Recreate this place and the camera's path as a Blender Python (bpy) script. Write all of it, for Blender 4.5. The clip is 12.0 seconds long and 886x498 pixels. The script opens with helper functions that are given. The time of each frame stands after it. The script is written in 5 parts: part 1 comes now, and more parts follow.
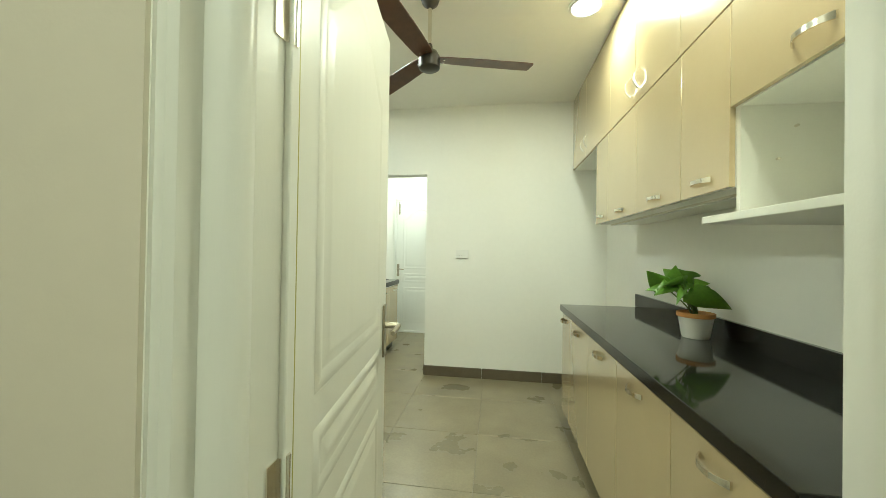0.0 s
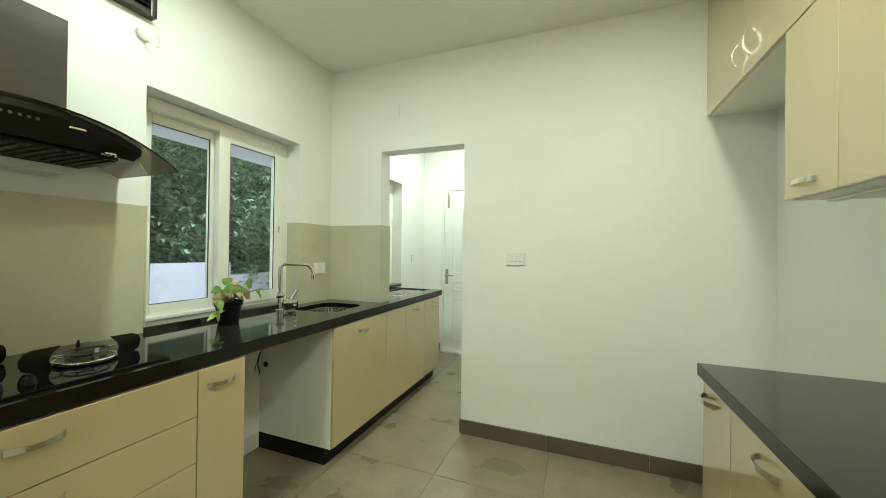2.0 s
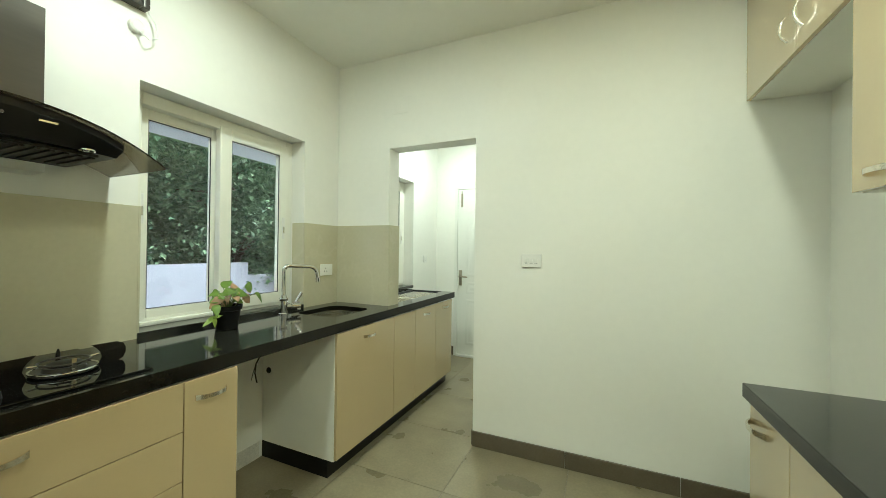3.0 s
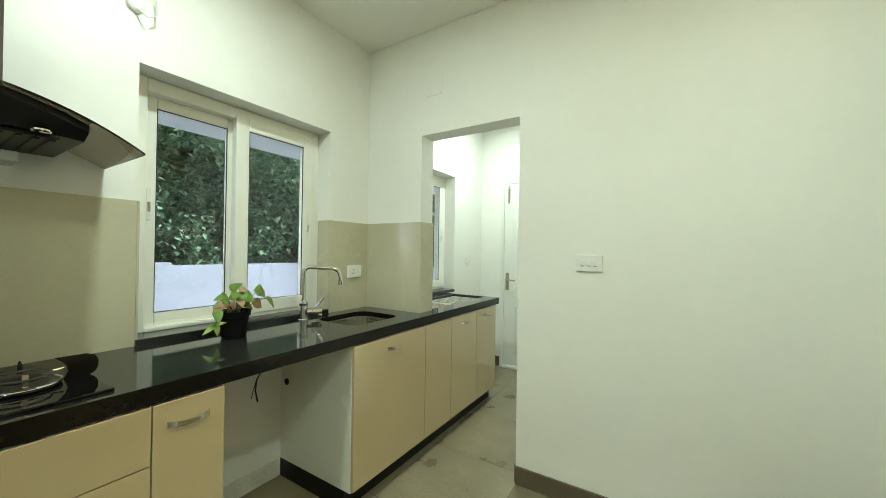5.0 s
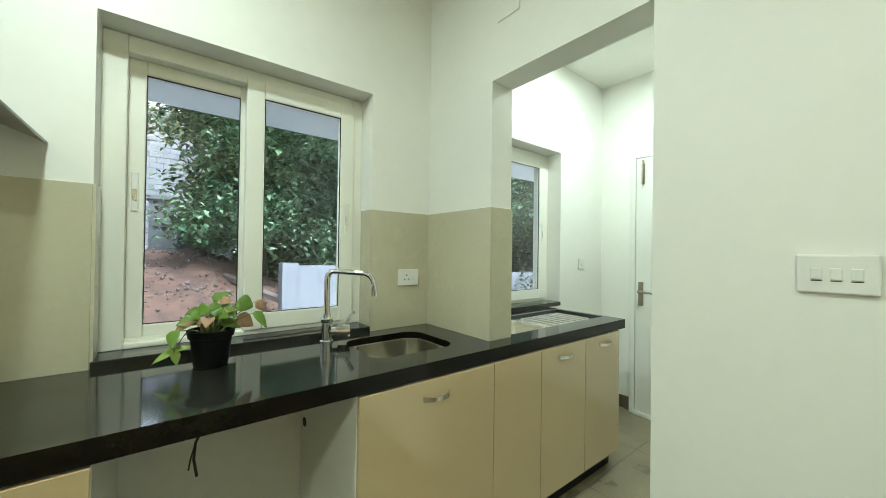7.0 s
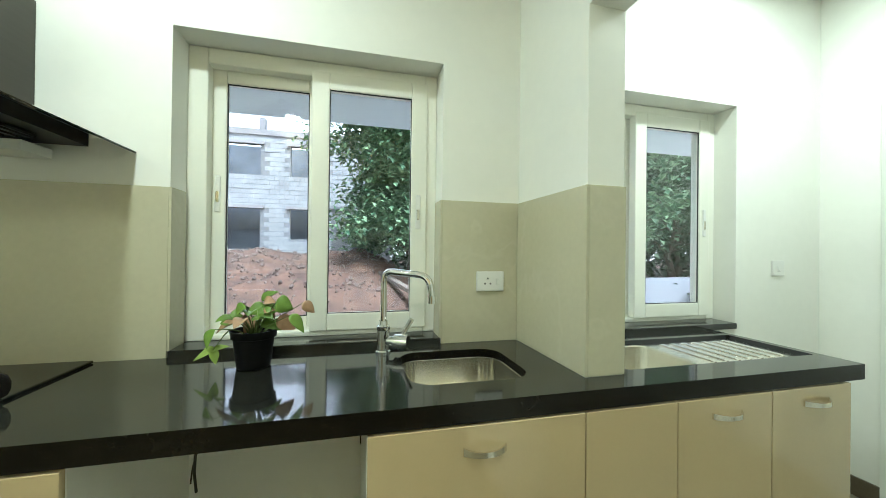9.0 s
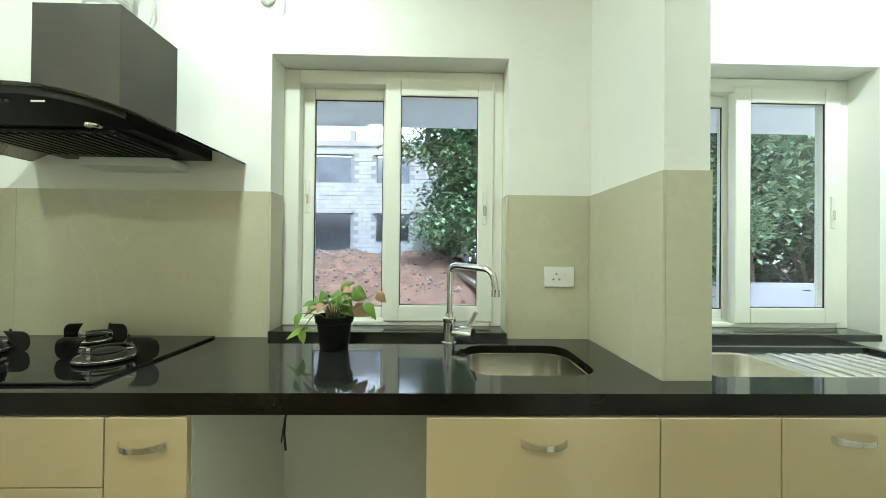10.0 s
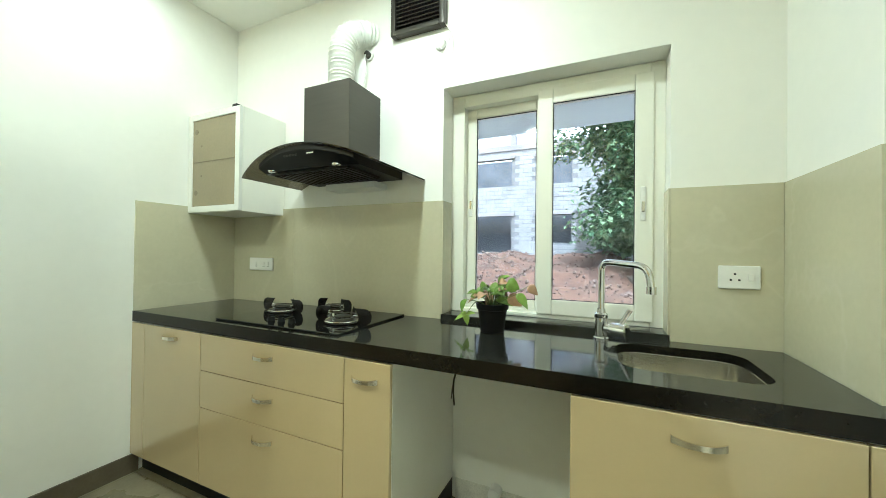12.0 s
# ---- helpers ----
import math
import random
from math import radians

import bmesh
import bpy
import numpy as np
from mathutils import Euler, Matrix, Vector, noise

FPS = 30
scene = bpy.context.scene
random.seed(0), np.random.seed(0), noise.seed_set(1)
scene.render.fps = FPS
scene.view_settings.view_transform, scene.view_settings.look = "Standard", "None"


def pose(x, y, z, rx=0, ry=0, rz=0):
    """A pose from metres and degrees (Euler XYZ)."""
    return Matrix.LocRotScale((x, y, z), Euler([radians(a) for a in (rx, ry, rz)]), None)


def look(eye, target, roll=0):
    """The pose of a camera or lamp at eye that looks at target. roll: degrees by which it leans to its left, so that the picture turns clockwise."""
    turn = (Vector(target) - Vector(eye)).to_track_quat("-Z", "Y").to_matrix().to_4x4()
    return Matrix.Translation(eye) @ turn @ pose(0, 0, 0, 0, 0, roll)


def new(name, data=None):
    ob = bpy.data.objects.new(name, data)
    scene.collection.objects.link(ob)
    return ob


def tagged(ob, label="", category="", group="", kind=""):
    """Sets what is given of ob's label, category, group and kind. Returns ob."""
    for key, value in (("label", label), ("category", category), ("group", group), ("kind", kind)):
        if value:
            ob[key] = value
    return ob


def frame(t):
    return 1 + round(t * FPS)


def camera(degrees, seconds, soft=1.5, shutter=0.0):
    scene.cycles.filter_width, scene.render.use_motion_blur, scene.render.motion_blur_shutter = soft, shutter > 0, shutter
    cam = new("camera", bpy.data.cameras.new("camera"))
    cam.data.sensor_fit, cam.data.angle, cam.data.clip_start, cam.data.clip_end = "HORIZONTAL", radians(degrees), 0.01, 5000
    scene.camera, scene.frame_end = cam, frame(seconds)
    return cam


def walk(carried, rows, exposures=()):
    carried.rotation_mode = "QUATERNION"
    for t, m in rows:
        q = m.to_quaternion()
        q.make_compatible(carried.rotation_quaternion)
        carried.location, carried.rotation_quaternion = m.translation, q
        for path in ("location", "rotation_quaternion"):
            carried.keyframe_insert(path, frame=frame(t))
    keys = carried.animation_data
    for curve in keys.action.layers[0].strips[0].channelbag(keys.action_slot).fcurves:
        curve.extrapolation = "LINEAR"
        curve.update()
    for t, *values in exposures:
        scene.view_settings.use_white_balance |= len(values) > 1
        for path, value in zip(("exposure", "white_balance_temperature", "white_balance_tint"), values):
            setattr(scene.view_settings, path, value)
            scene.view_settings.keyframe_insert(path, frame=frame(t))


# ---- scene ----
cam = camera(102.6, 12.0, soft=0.75)
PATH = [
    (0, (-0.049, 0.082, 1.259), (-0.342, 2.06, 1.276), 0.9),
    (0.3, (0.012, 0.403, 1.242), (-0.324, 2.374, 1.261), 0.8),
    (0.5, (0.054, 0.592, 1.258), (-0.331, 2.554, 1.278), 0.7),
    (0.7, (0.044, 0.772, 1.265), (-0.41, 2.719, 1.287), 1.0),
    (1, (0.023, 1.015, 1.276), (-0.568, 2.926, 1.29), 0.8),
    (1.5, (0.021, 1.171, 1.28), (-0.655, 3.054, 1.294), 0.8),
    (2, (0.021, 1.259, 1.288), (-0.7, 3.124, 1.299), 0.8),
    (2.5, (0.019, 1.331, 1.295), (-0.747, 3.179, 1.305), 0.6),
    (3, (0.01, 1.406, 1.297), (-0.799, 3.235, 1.306), 0.7),
    (5, (-0.051, 1.755, 1.29), (-1.119, 3.446, 1.303), 0.8),
    (5.5, (-0.111, 1.937, 1.285), (-1.297, 3.548, 1.296), 0.7),
    (6, (-0.166, 2.148, 1.285), (-1.489, 3.648, 1.296), 0.6),
    (6.5, (-0.239, 2.335, 1.276), (-1.689, 3.712, 1.292), 0.7),
    (8.5, (-0.432, 2.897, 1.282), (-2.314, 3.574, 1.289), 0.7),
    (9, (-0.461, 2.954, 1.269), (-2.401, 3.44, 1.279), 0.7),
    (9.5, (-0.46, 2.982, 1.253), (-2.436, 3.289, 1.269), 0.7),
    (10, (-0.426, 3.008, 1.241), (-2.425, 3.051, 1.256), 0.6),
    (10.5, (-0.379, 3.027, 1.224), (-2.362, 2.762, 1.24), 0.8),
    (11, (-0.323, 3.056, 1.211), (-2.253, 2.532, 1.232), 0.8),
    (11.5, (-0.281, 3.078, 1.212), (-2.156, 2.383, 1.232), 0.8),
    (12, (-0.264, 3.074, 1.22), (-2.086, 2.248, 1.237), 0.7),
]
EXPOSURES = [(0.0, 0.67, 5500, 9), (0.5, 0.58, 5480, 9), (2.5, 0.54, 5400, 8), (6.5, 0.51, 5200, 8), (9.0, 0.68, 5100, 8), (12.0, 0.97, 5100, 8)]
walk(cam, [(t, look(eye, target, roll)) for t, eye, target, roll in PATH], EXPOSURES)

# ---- sky, sun and lamps ----
world = bpy.data.worlds.new("world")
scene.world = world
world.use_nodes = True
_wn = world.node_tree
_sky = _wn.nodes.new("ShaderNodeTexSky")
_sky.sky_type, _sky.sun_disc = "NISHITA", False
_sky.sun_elevation, _sky.sun_rotation = radians(55), radians(71.6)
_sky.air_density, _sky.dust_density = 0.4, 9.0
_sky.ozone_density = 0.2
_wn.links.new(_sky.outputs[0], _wn.nodes["Background"].inputs[0])
_wn.nodes["Background"].inputs[1].default_value = 0.15

sun = new("sun", bpy.data.lights.new("sun", "SUN"))
sun.data.energy, sun.data.angle, sun.data.color = 2.6, radians(14), (1.0, 0.99, 0.97)
sun.matrix_world = look((6, 2, 9), (0, 0, 0))

CEIL = 2.743
WARM, COOL = (1.0, 0.995, 0.67), (0.975, 1.0, 0.75)
LAMPS = [((0.463, 2.28), 10.8, WARM), ((-1.1, 2.28), 12.5, COOL), ((0.30, 1.02), 7.0, WARM), ((-1.2, 1.10), 2.2, COOL), ((-1.25, 4.75), 15.5, COOL), ((-0.1, -0.75), 13.5, WARM)]
for (lx, ly), watts, tint in LAMPS:
    ob = new("downlight_glow", bpy.data.lights.new("downlight_glow", "AREA"))
    ob.data.shape, ob.data.size, ob.data.energy, ob.data.color = "DISK", 0.16, watts, tint
    ob.matrix_world = look((lx, ly, CEIL - 0.024), (lx, ly, 0))

# ---- small helpers ----
BASE = {}


def thing(name, at, label, category, group="", kind=""):
    """An empty at the base of a thing."""
    ob = new(name)
    ob.empty_display_size = 0.05
    ob.location = at
    BASE[ob] = Vector(at)
    return tagged(ob, label, category, group, kind)


def mesh_of(bm, name, mat, smooth=None):
    me = bpy.data.meshes.new(name)
    bm.normal_update()
    if smooth is not None:
        lim = radians(smooth)
        for f in bm.faces:
            f.smooth = True
        for e in bm.edges:
            if len(e.link_faces) == 2:
                a, (f, g) = e.calc_face_angle(0), e.link_faces
                big, small = max(f.calc_area(), g.calc_area()), min(f.calc_area(), g.calc_area())
                if a > lim or (a > 0.15 and big > 8 * small):
                    e.smooth = False
    bm.to_mesh(me)
    bm.free()
    if mat:
        for m in (mat if isinstance(mat, (list, tuple)) else [mat]):
            me.materials.append(m)
    return me


def part(name, bm, mat, parent, label="", smooth=35):
    """One mesh under a thing or a part; the bmesh is in world places."""
    b = BASE[parent]
    bmesh.ops.translate(bm, verts=bm.verts, vec=-b)
    ob = new(name, mesh_of(bm, name, mat, smooth))
    ob.parent = parent
    BASE[ob] = b
    return tagged(ob, label)


def solid(name, bm, mat, label, category, group="", kind="", smooth=35):
    """A thing of one mesh."""
    ob = new(name, mesh_of(bm, name, mat, smooth))
    BASE[ob] = Vector((0, 0, 0))
    return tagged(ob, label, category, group, kind)


def add_box(bm, x0, x1, y0, y1, z0, z1, bev=0.0, seg=2):
    m = Matrix.LocRotScale(((x0 + x1) / 2, (y0 + y1) / 2, (z0 + z1) / 2), None, (abs(x1 - x0), abs(y1 - y0), abs(z1 - z0)))
    vs = bmesh.ops.create_cube(bm, size=1, matrix=m)["verts"]
    if bev:
        es = list({e for v in vs for e in v.link_edges})
        bmesh.ops.bevel(bm, geom=es, offset=bev, segments=seg, profile=0.5, affect="EDGES", clamp_overlap=True)
    return bm


def box(*a, **k):
    return add_box(bmesh.new(), *a, **k)


def boxes(rows, bev=0.0, seg=1):
    bm = bmesh.new()
    for r in rows:
        add_box(bm, *r, bev=bev, seg=seg)
    return bm


def add_tube(bm, pts, r, n=10, caps=True, radii=None, flat=1.0):
    """A round bar along points."""
    pts = [Vector(p) for p in pts]
    rings, up = [], Vector((0.13, 0.07, 1.0))
    for i, p in enumerate(pts):
        d = (pts[min(i + 1, len(pts) - 1)] - pts[max(i - 1, 0)]).normalized()
        if abs(d.dot(up.normalized())) > 0.98:
            up = Vector((1.0, 0.05, 0.0))
        a = d.cross(up).normalized()
        b = a.cross(d).normalized()
        up = b
        rr = radii[i] if radii else r
        rings.append([bm.verts.new(p + a * math.cos(t) * rr + b * math.sin(t) * rr * flat) for t in [2 * math.pi * k / n for k in range(n)]])
    for q, s in zip(rings, rings[1:]):
        for k in range(n):
            bm.faces.new((q[k], q[(k + 1) % n], s[(k + 1) % n], s[k]))
    if caps:
        bm.faces.new(rings[0][::-1])
        bm.faces.new(rings[-1])
    return bm


def tube(*a, **k):
    return add_tube(bmesh.new(), *a, **k)


def lathe(profile, at, n=32, closed=False):
    """Turns (radius, height) rows round a vertical axis."""
    bm = bmesh.new()
    rings = []
    for r, z in profile:
        if r < 1e-5:
            rings.append([bm.verts.new((at[0], at[1], at[2] + z))])
        else:
            rings.append([bm.verts.new((at[0] + r * math.cos(2 * math.pi * k / n), at[1] + r * math.sin(2 * math.pi * k / n), at[2] + z)) for k in range(n)])
    for q, s in zip(rings, rings[1:]):
        for k in range(n):
            f = [q[k % len(q)], q[(k + 1) % len(q)], s[(k + 1) % len(s)], s[k % len(s)]]
            f = list(dict.fromkeys(f))
            if len(f) > 2:
                bm.faces.new(f)
    bmesh.ops.recalc_face_normals(bm, faces=bm.faces)
    return bm


def round_rect(x0, x1, y0, y1, r, n=6):
    out = []
    for cx, cy, a in ((x1 - r, y1 - r, 0), (x0 + r, y1 - r, 90), (x0 + r, y0 + r, 180), (x1 - r, y0 + r, 270)):
        for k in range(n + 1):
            t = radians(a + 90 * k / n)
            out.append((cx + r * math.cos(t), cy + r * math.sin(t)))
    return out


def loft(rings, cap_end=True, cap_start=False):
    """A skin over closed rings of (x, y, z) with the same count."""
    bm = bmesh.new()
    rr = [[bm.verts.new(p) for p in ring] for ring in rings]
    n = len(rr[0])
    for q, s in zip(rr, rr[1:]):
        for k in range(n):
            bm.faces.new((q[k], q[(k + 1) % n], s[(k + 1) % n], s[k]))
    if cap_end:
        bm.faces.new(rr[-1])
    if cap_start:
        bm.faces.new(rr[0][::-1])
    bmesh.ops.recalc_face_normals(bm, faces=bm.faces)
    return bm


def add_slab_hole(bm, x0, x1, y0, y1, z0, z1, hole):
    """A slab with one hole through it."""
    vs = [bm.verts.new((x, y, z1)) for x, y in ((x0, y0), (x1, y0), (x1, y1), (x0, y1))]
    hs = [bm.verts.new((x, y, z1)) for x, y in hole]
    es = [bm.edges.new((vs[i], vs[(i + 1) % 4])) for i in range(4)] + [bm.edges.new((hs[i], hs[(i + 1) % len(hs)])) for i in range(len(hs))]
    fs = [f for f in bmesh.ops.triangle_fill(bm, edges=es, use_beauty=True)["geom"] if isinstance(f, bmesh.types.BMFace)]
    for f in fs:
        f.normal_update()
        if f.normal.z < 0:
            f.normal_flip()
    made = bmesh.ops.extrude_face_region(bm, geom=fs)["geom"]
    low = [v for v in made if isinstance(v, bmesh.types.BMVert)]
    for v in low:
        v.co.z = z0
    for f in made:
        if isinstance(f, bmesh.types.BMFace):
            f.normal_flip()
    bmesh.ops.recalc_face_normals(bm, faces=bm.faces)
    return bm


# ---- materials ----
def material(name, colour, rough=0.5, metal=0.0, bump=0.0, bump_scale=200.0, spread=0.0, spread_scale=4.0, coat=0.0, spec=0.5, rough_spread=0.0, stretch=None, second=None, detail=4.0):
    """A plain surface with variation at two scales and fine relief."""
    m = bpy.data.materials.new(name)
    m.use_nodes = True
    nt = m.node_tree
    b = nt.nodes["Principled BSDF"]
    b.inputs["Base Color"].default_value = (*colour, 1)
    b.inputs["Roughness"].default_value = rough
    b.inputs["Metallic"].default_value = metal
    b.inputs["Specular IOR Level"].default_value = spec
    b.inputs["Coat Weight"].default_value = coat
    b.inputs["Coat Roughness"].default_value = 0.025
    tc = nt.nodes.new("ShaderNodeTexCoord")
    vec = tc.outputs["Object"]
    if stretch:
        mp = nt.nodes.new("ShaderNodeMapping")
        mp.inputs["Scale"].default_value = stretch
        nt.links.new(vec, mp.inputs[0])
        vec = mp.outputs[0]
    if spread:
        n1 = nt.nodes.new("ShaderNodeTexNoise")
        n1.inputs["Scale"].default_value = spread_scale
        n1.inputs["Detail"].default_value = detail
        n2 = nt.nodes.new("ShaderNodeTexNoise")
        n2.inputs["Scale"].default_value = spread_scale * 17
        n2.inputs["Detail"].default_value = 3
        for n in (n1, n2):
            nt.links.new(vec, n.inputs["Vector"])
        mix = nt.nodes.new("ShaderNodeMix")
        mix.inputs["Factor"].default_value = 0.35
        nt.links.new(n1.outputs["Fac"], mix.inputs["A"])
        nt.links.new(n2.outputs["Fac"], mix.inputs["B"])
        ramp = nt.nodes.new("ShaderNodeValToRGB")
        ramp.color_ramp.elements[0].position, ramp.color_ramp.elements[1].position = 0.3, 0.7
        lo = second or [c * (1 - spread) for c in colour]
        hi = [min(1, c * (1 + spread)) for c in colour]
        ramp.color_ramp.elements[0].color = (*lo, 1)
        ramp.color_ramp.elements[1].color = (*hi, 1)
        nt.links.new(mix.outputs["Result"], ramp.inputs[0])
        nt.links.new(ramp.outputs[0], b.inputs["Base Color"])
        if rough_spread:
            mr = nt.nodes.new("ShaderNodeMapRange")
            mr.inputs["To Min"].default_value, mr.inputs["To Max"].default_value = rough - rough_spread, rough + rough_spread
            nt.links.new(n1.outputs["Fac"], mr.inputs["Value"])
            nt.links.new(mr.outputs[0], b.inputs["Roughness"])
    if bump:
        n3 = nt.nodes.new("ShaderNodeTexNoise")
        n3.inputs["Scale"].default_value = bump_scale
        n3.inputs["Detail"].default_value = 3
        nt.links.new(vec, n3.inputs["Vector"])
        bp = nt.nodes.new("ShaderNodeBump")
        bp.inputs["Strength"].default_value = bump
        bp.inputs["Distance"].default_value = 0.002
        nt.links.new(n3.outputs["Fac"], bp.inputs["Height"])
        nt.links.new(bp.outputs[0], b.inputs["Normal"])
    return m


def glass_material(name, tint=(1, 1, 1), rough=0.0):
    m = bpy.data.materials.new(name)
    m.use_nodes = True
    b = m.node_tree.nodes["Principled BSDF"]
    b.inputs["Base Color"].default_value = (*tint, 1)
    b.inputs["Transmission Weight"].default_value = 1.0
    b.inputs["Roughness"].default_value = rough
    b.inputs["IOR"].default_value = 1.45
    return m


def glow_material(name, colour, strength):
    m = bpy.data.materials.new(name)
    m.use_nodes = True
    b = m.node_tree.nodes["Principled BSDF"]
    b.inputs["Emission Color"].default_value = (*colour, 1)
    b.inputs["Emission Strength"].default_value = strength
    return m


def granite_material(name, body, rough, spec, fleck):
    """Near-black stone with fine mineral flecks."""
    m = material(name, body, rough, spread=0.9, spread_scale=4.5, spec=spec, rough_spread=0.04)
    nt = m.node_tree
    b = nt.nodes["Principled BSDF"]
    old = b.inputs["Base Color"].links[0].from_socket
    tc = nt.nodes.new("ShaderNodeTexCoord")
    vo = nt.nodes.new("ShaderNodeTexVoronoi")
    vo.inputs["Scale"].default_value = 260
    nt.links.new(tc.outputs["Object"], vo.inputs["Vector"])
    no = nt.nodes.new("ShaderNodeTexNoise")
    no.inputs["Scale"].default_value = 55
    nt.links.new(tc.outputs["Object"], no.inputs["Vector"])
    lt = nt.nodes.new("ShaderNodeMath")
    lt.operation = "LESS_THAN"
    nt.links.new(vo.outputs["Distance"], lt.inputs[0])
    lt.inputs[1].default_value = 0.22
    gt = nt.nodes.new("ShaderNodeMath")
    gt.operation = "GREATER_THAN"
    nt.links.new(no.outputs["Fac"], gt.inputs[0])
    gt.inputs[1].default_value = 0.56
    mu = nt.nodes.new("ShaderNodeMath")
    mu.operation = "MULTIPLY"
    nt.links.new(lt.outputs[0], mu.inputs[0])
    nt.links.new(gt.outputs[0], mu.inputs[1])
    mix = nt.nodes.new("ShaderNodeMix")
    mix.data_type = "RGBA"
    nt.links.new(mu.outputs[0], mix.inputs["Factor"])
    nt.links.new(old, mix.inputs["A"])
    mix.inputs["B"].default_value = (*fleck, 1)
    nt.links.new(mix.outputs["Result"], b.inputs["Base Color"])
    return m


def stone_tile_material(name, colour, vein, rough, scale=1.0, cloud=0.12, veined=0.2):
    """Large glazed tile: soft clouds and thin wandering veins; each piece shifted."""
    m = bpy.data.materials.new(name)
    m.use_nodes = True
    nt = m.node_tree
    b = nt.nodes["Principled BSDF"]
    b.inputs["Roughness"].default_value = rough
    tc = nt.nodes.new("ShaderNodeTexCoord")
    info = nt.nodes.new("ShaderNodeObjectInfo")
    sh = nt.nodes.new("ShaderNodeMath")
    sh.operation = "MULTIPLY"
    sh.inputs[1].default_value = 40
    nt.links.new(info.outputs["Random"], sh.inputs[0])
    ad = nt.nodes.new("ShaderNodeVectorMath")
    nt.links.new(tc.outputs["Object"], ad.inputs[0])
    nt.links.new(sh.outputs[0], ad.inputs[1])
    n1 = nt.nodes.new("ShaderNodeTexNoise")
    n1.inputs["Scale"].default_value = 2.2 * scale
    n1.inputs["Detail"].default_value = 6
    n2 = nt.nodes.new("ShaderNodeTexNoise")
    n2.inputs["Scale"].default_value = 45 * scale
    n2.inputs["Detail"].default_value = 4
    wave = nt.nodes.new("ShaderNodeTexNoise")
    wave.inputs["Scale"].default_value = 0.9 * scale
    wave.inputs["Detail"].default_value = 5
    wave.inputs["Distortion"].default_value = 1.2
    for n in (n1, n2, wave):
        nt.links.new(ad.outputs[0], n.inputs["Vector"])
    mx = nt.nodes.new("ShaderNodeMix")
    mx.inputs["Factor"].default_value = 0.3
    nt.links.new(n1.outputs["Fac"], mx.inputs["A"])
    nt.links.new(n2.outputs["Fac"], mx.inputs["B"])
    ramp = nt.nodes.new("ShaderNodeValToRGB")
    ramp.color_ramp.elements[0].position, ramp.color_ramp.elements[1].position = 0.22, 0.78
    ramp.color_ramp.elements[0].color = (*[c * (1 - cloud) for c in colour], 1)
    ramp.color_ramp.elements[1].color = (*[min(1, c * (1 + cloud)) for c in colour], 1)
    nt.links.new(mx.outputs["Result"], ramp.inputs[0])
    vr = nt.nodes.new("ShaderNodeValToRGB")
    e = vr.color_ramp.elements
    e[0].position, e[0].color = 0.488, (0, 0, 0, 1)
    e[1].position, e[1].color = 0.5, (1, 1, 1, 1)
    e.new(0.512).color = (0, 0, 0, 1)
    nt.links.new(wave.outputs["Fac"], vr.inputs[0])
    vm = nt.nodes.new("ShaderNodeMath")
    vm.operation = "MULTIPLY"
    vm.inputs[1].default_value = veined
    nt.links.new(vr.outputs[0], vm.inputs[0])
    mix = nt.nodes.new("ShaderNodeMix")
    mix.data_type = "RGBA"
    nt.links.new(vm.outputs[0], mix.inputs["Factor"])
    nt.links.new(ramp.outputs[0], mix.inputs["A"])
    mix.inputs["B"].default_value = (*vein, 1)
    nt.links.new(mix.outputs["Result"], b.inputs["Base Color"])
    mr = nt.nodes.new("ShaderNodeMapRange")
    mr.inputs["To Min"].default_value, mr.inputs["To Max"].default_value = max(0.02, rough - 0.06), rough + 0.08
    nt.links.new(n1.outputs["Fac"], mr.inputs["Value"])
    nt.links.new(mr.outputs[0], b.inputs["Roughness"])
    return m


def leaf_material(name, a, b_, rough=0.4):
    """Leaf skin; each leaf a little different."""
    m = bpy.data.materials.new(name)
    m.use_nodes = True
    nt = m.node_tree
    b = nt.nodes["Principled BSDF"]
    b.inputs["Roughness"].default_value = rough
    geo = nt.nodes.new("ShaderNodeNewGeometry")
    ramp = nt.nodes.new("ShaderNodeValToRGB")
    ramp.color_ramp.elements[0].color = (*a, 1)
    ramp.color_ramp.elements[1].color = (*b_, 1)
    nt.links.new(geo.outputs["Random Per Island"], ramp.inputs[0])
    tc = nt.nodes.new("ShaderNodeTexCoord")
    no = nt.nodes.new("ShaderNodeTexNoise")
    no.inputs["Scale"].default_value = 60
    nt.links.new(tc.outputs["Object"], no.inputs["Vector"])
    mr = nt.nodes.new("ShaderNodeMapRange")
    mr.inputs["To Min"].default_value, mr.inputs["To Max"].default_value = 0.75, 1.25
    nt.links.new(no.outputs["Fac"], mr.inputs["Value"])
    mix = nt.nodes.new("ShaderNodeMix")
    mix.data_type, mix.blend_type = "RGBA", "MULTIPLY"
    mix.inputs["Factor"].default_value = 1
    nt.links.new(ramp.outputs[0], mix.inputs["A"])
    nt.links.new(mr.outputs[0], mix.inputs["B"])
    nt.links.new(mix.outputs["Result"], b.inputs["Base Color"])
    return m


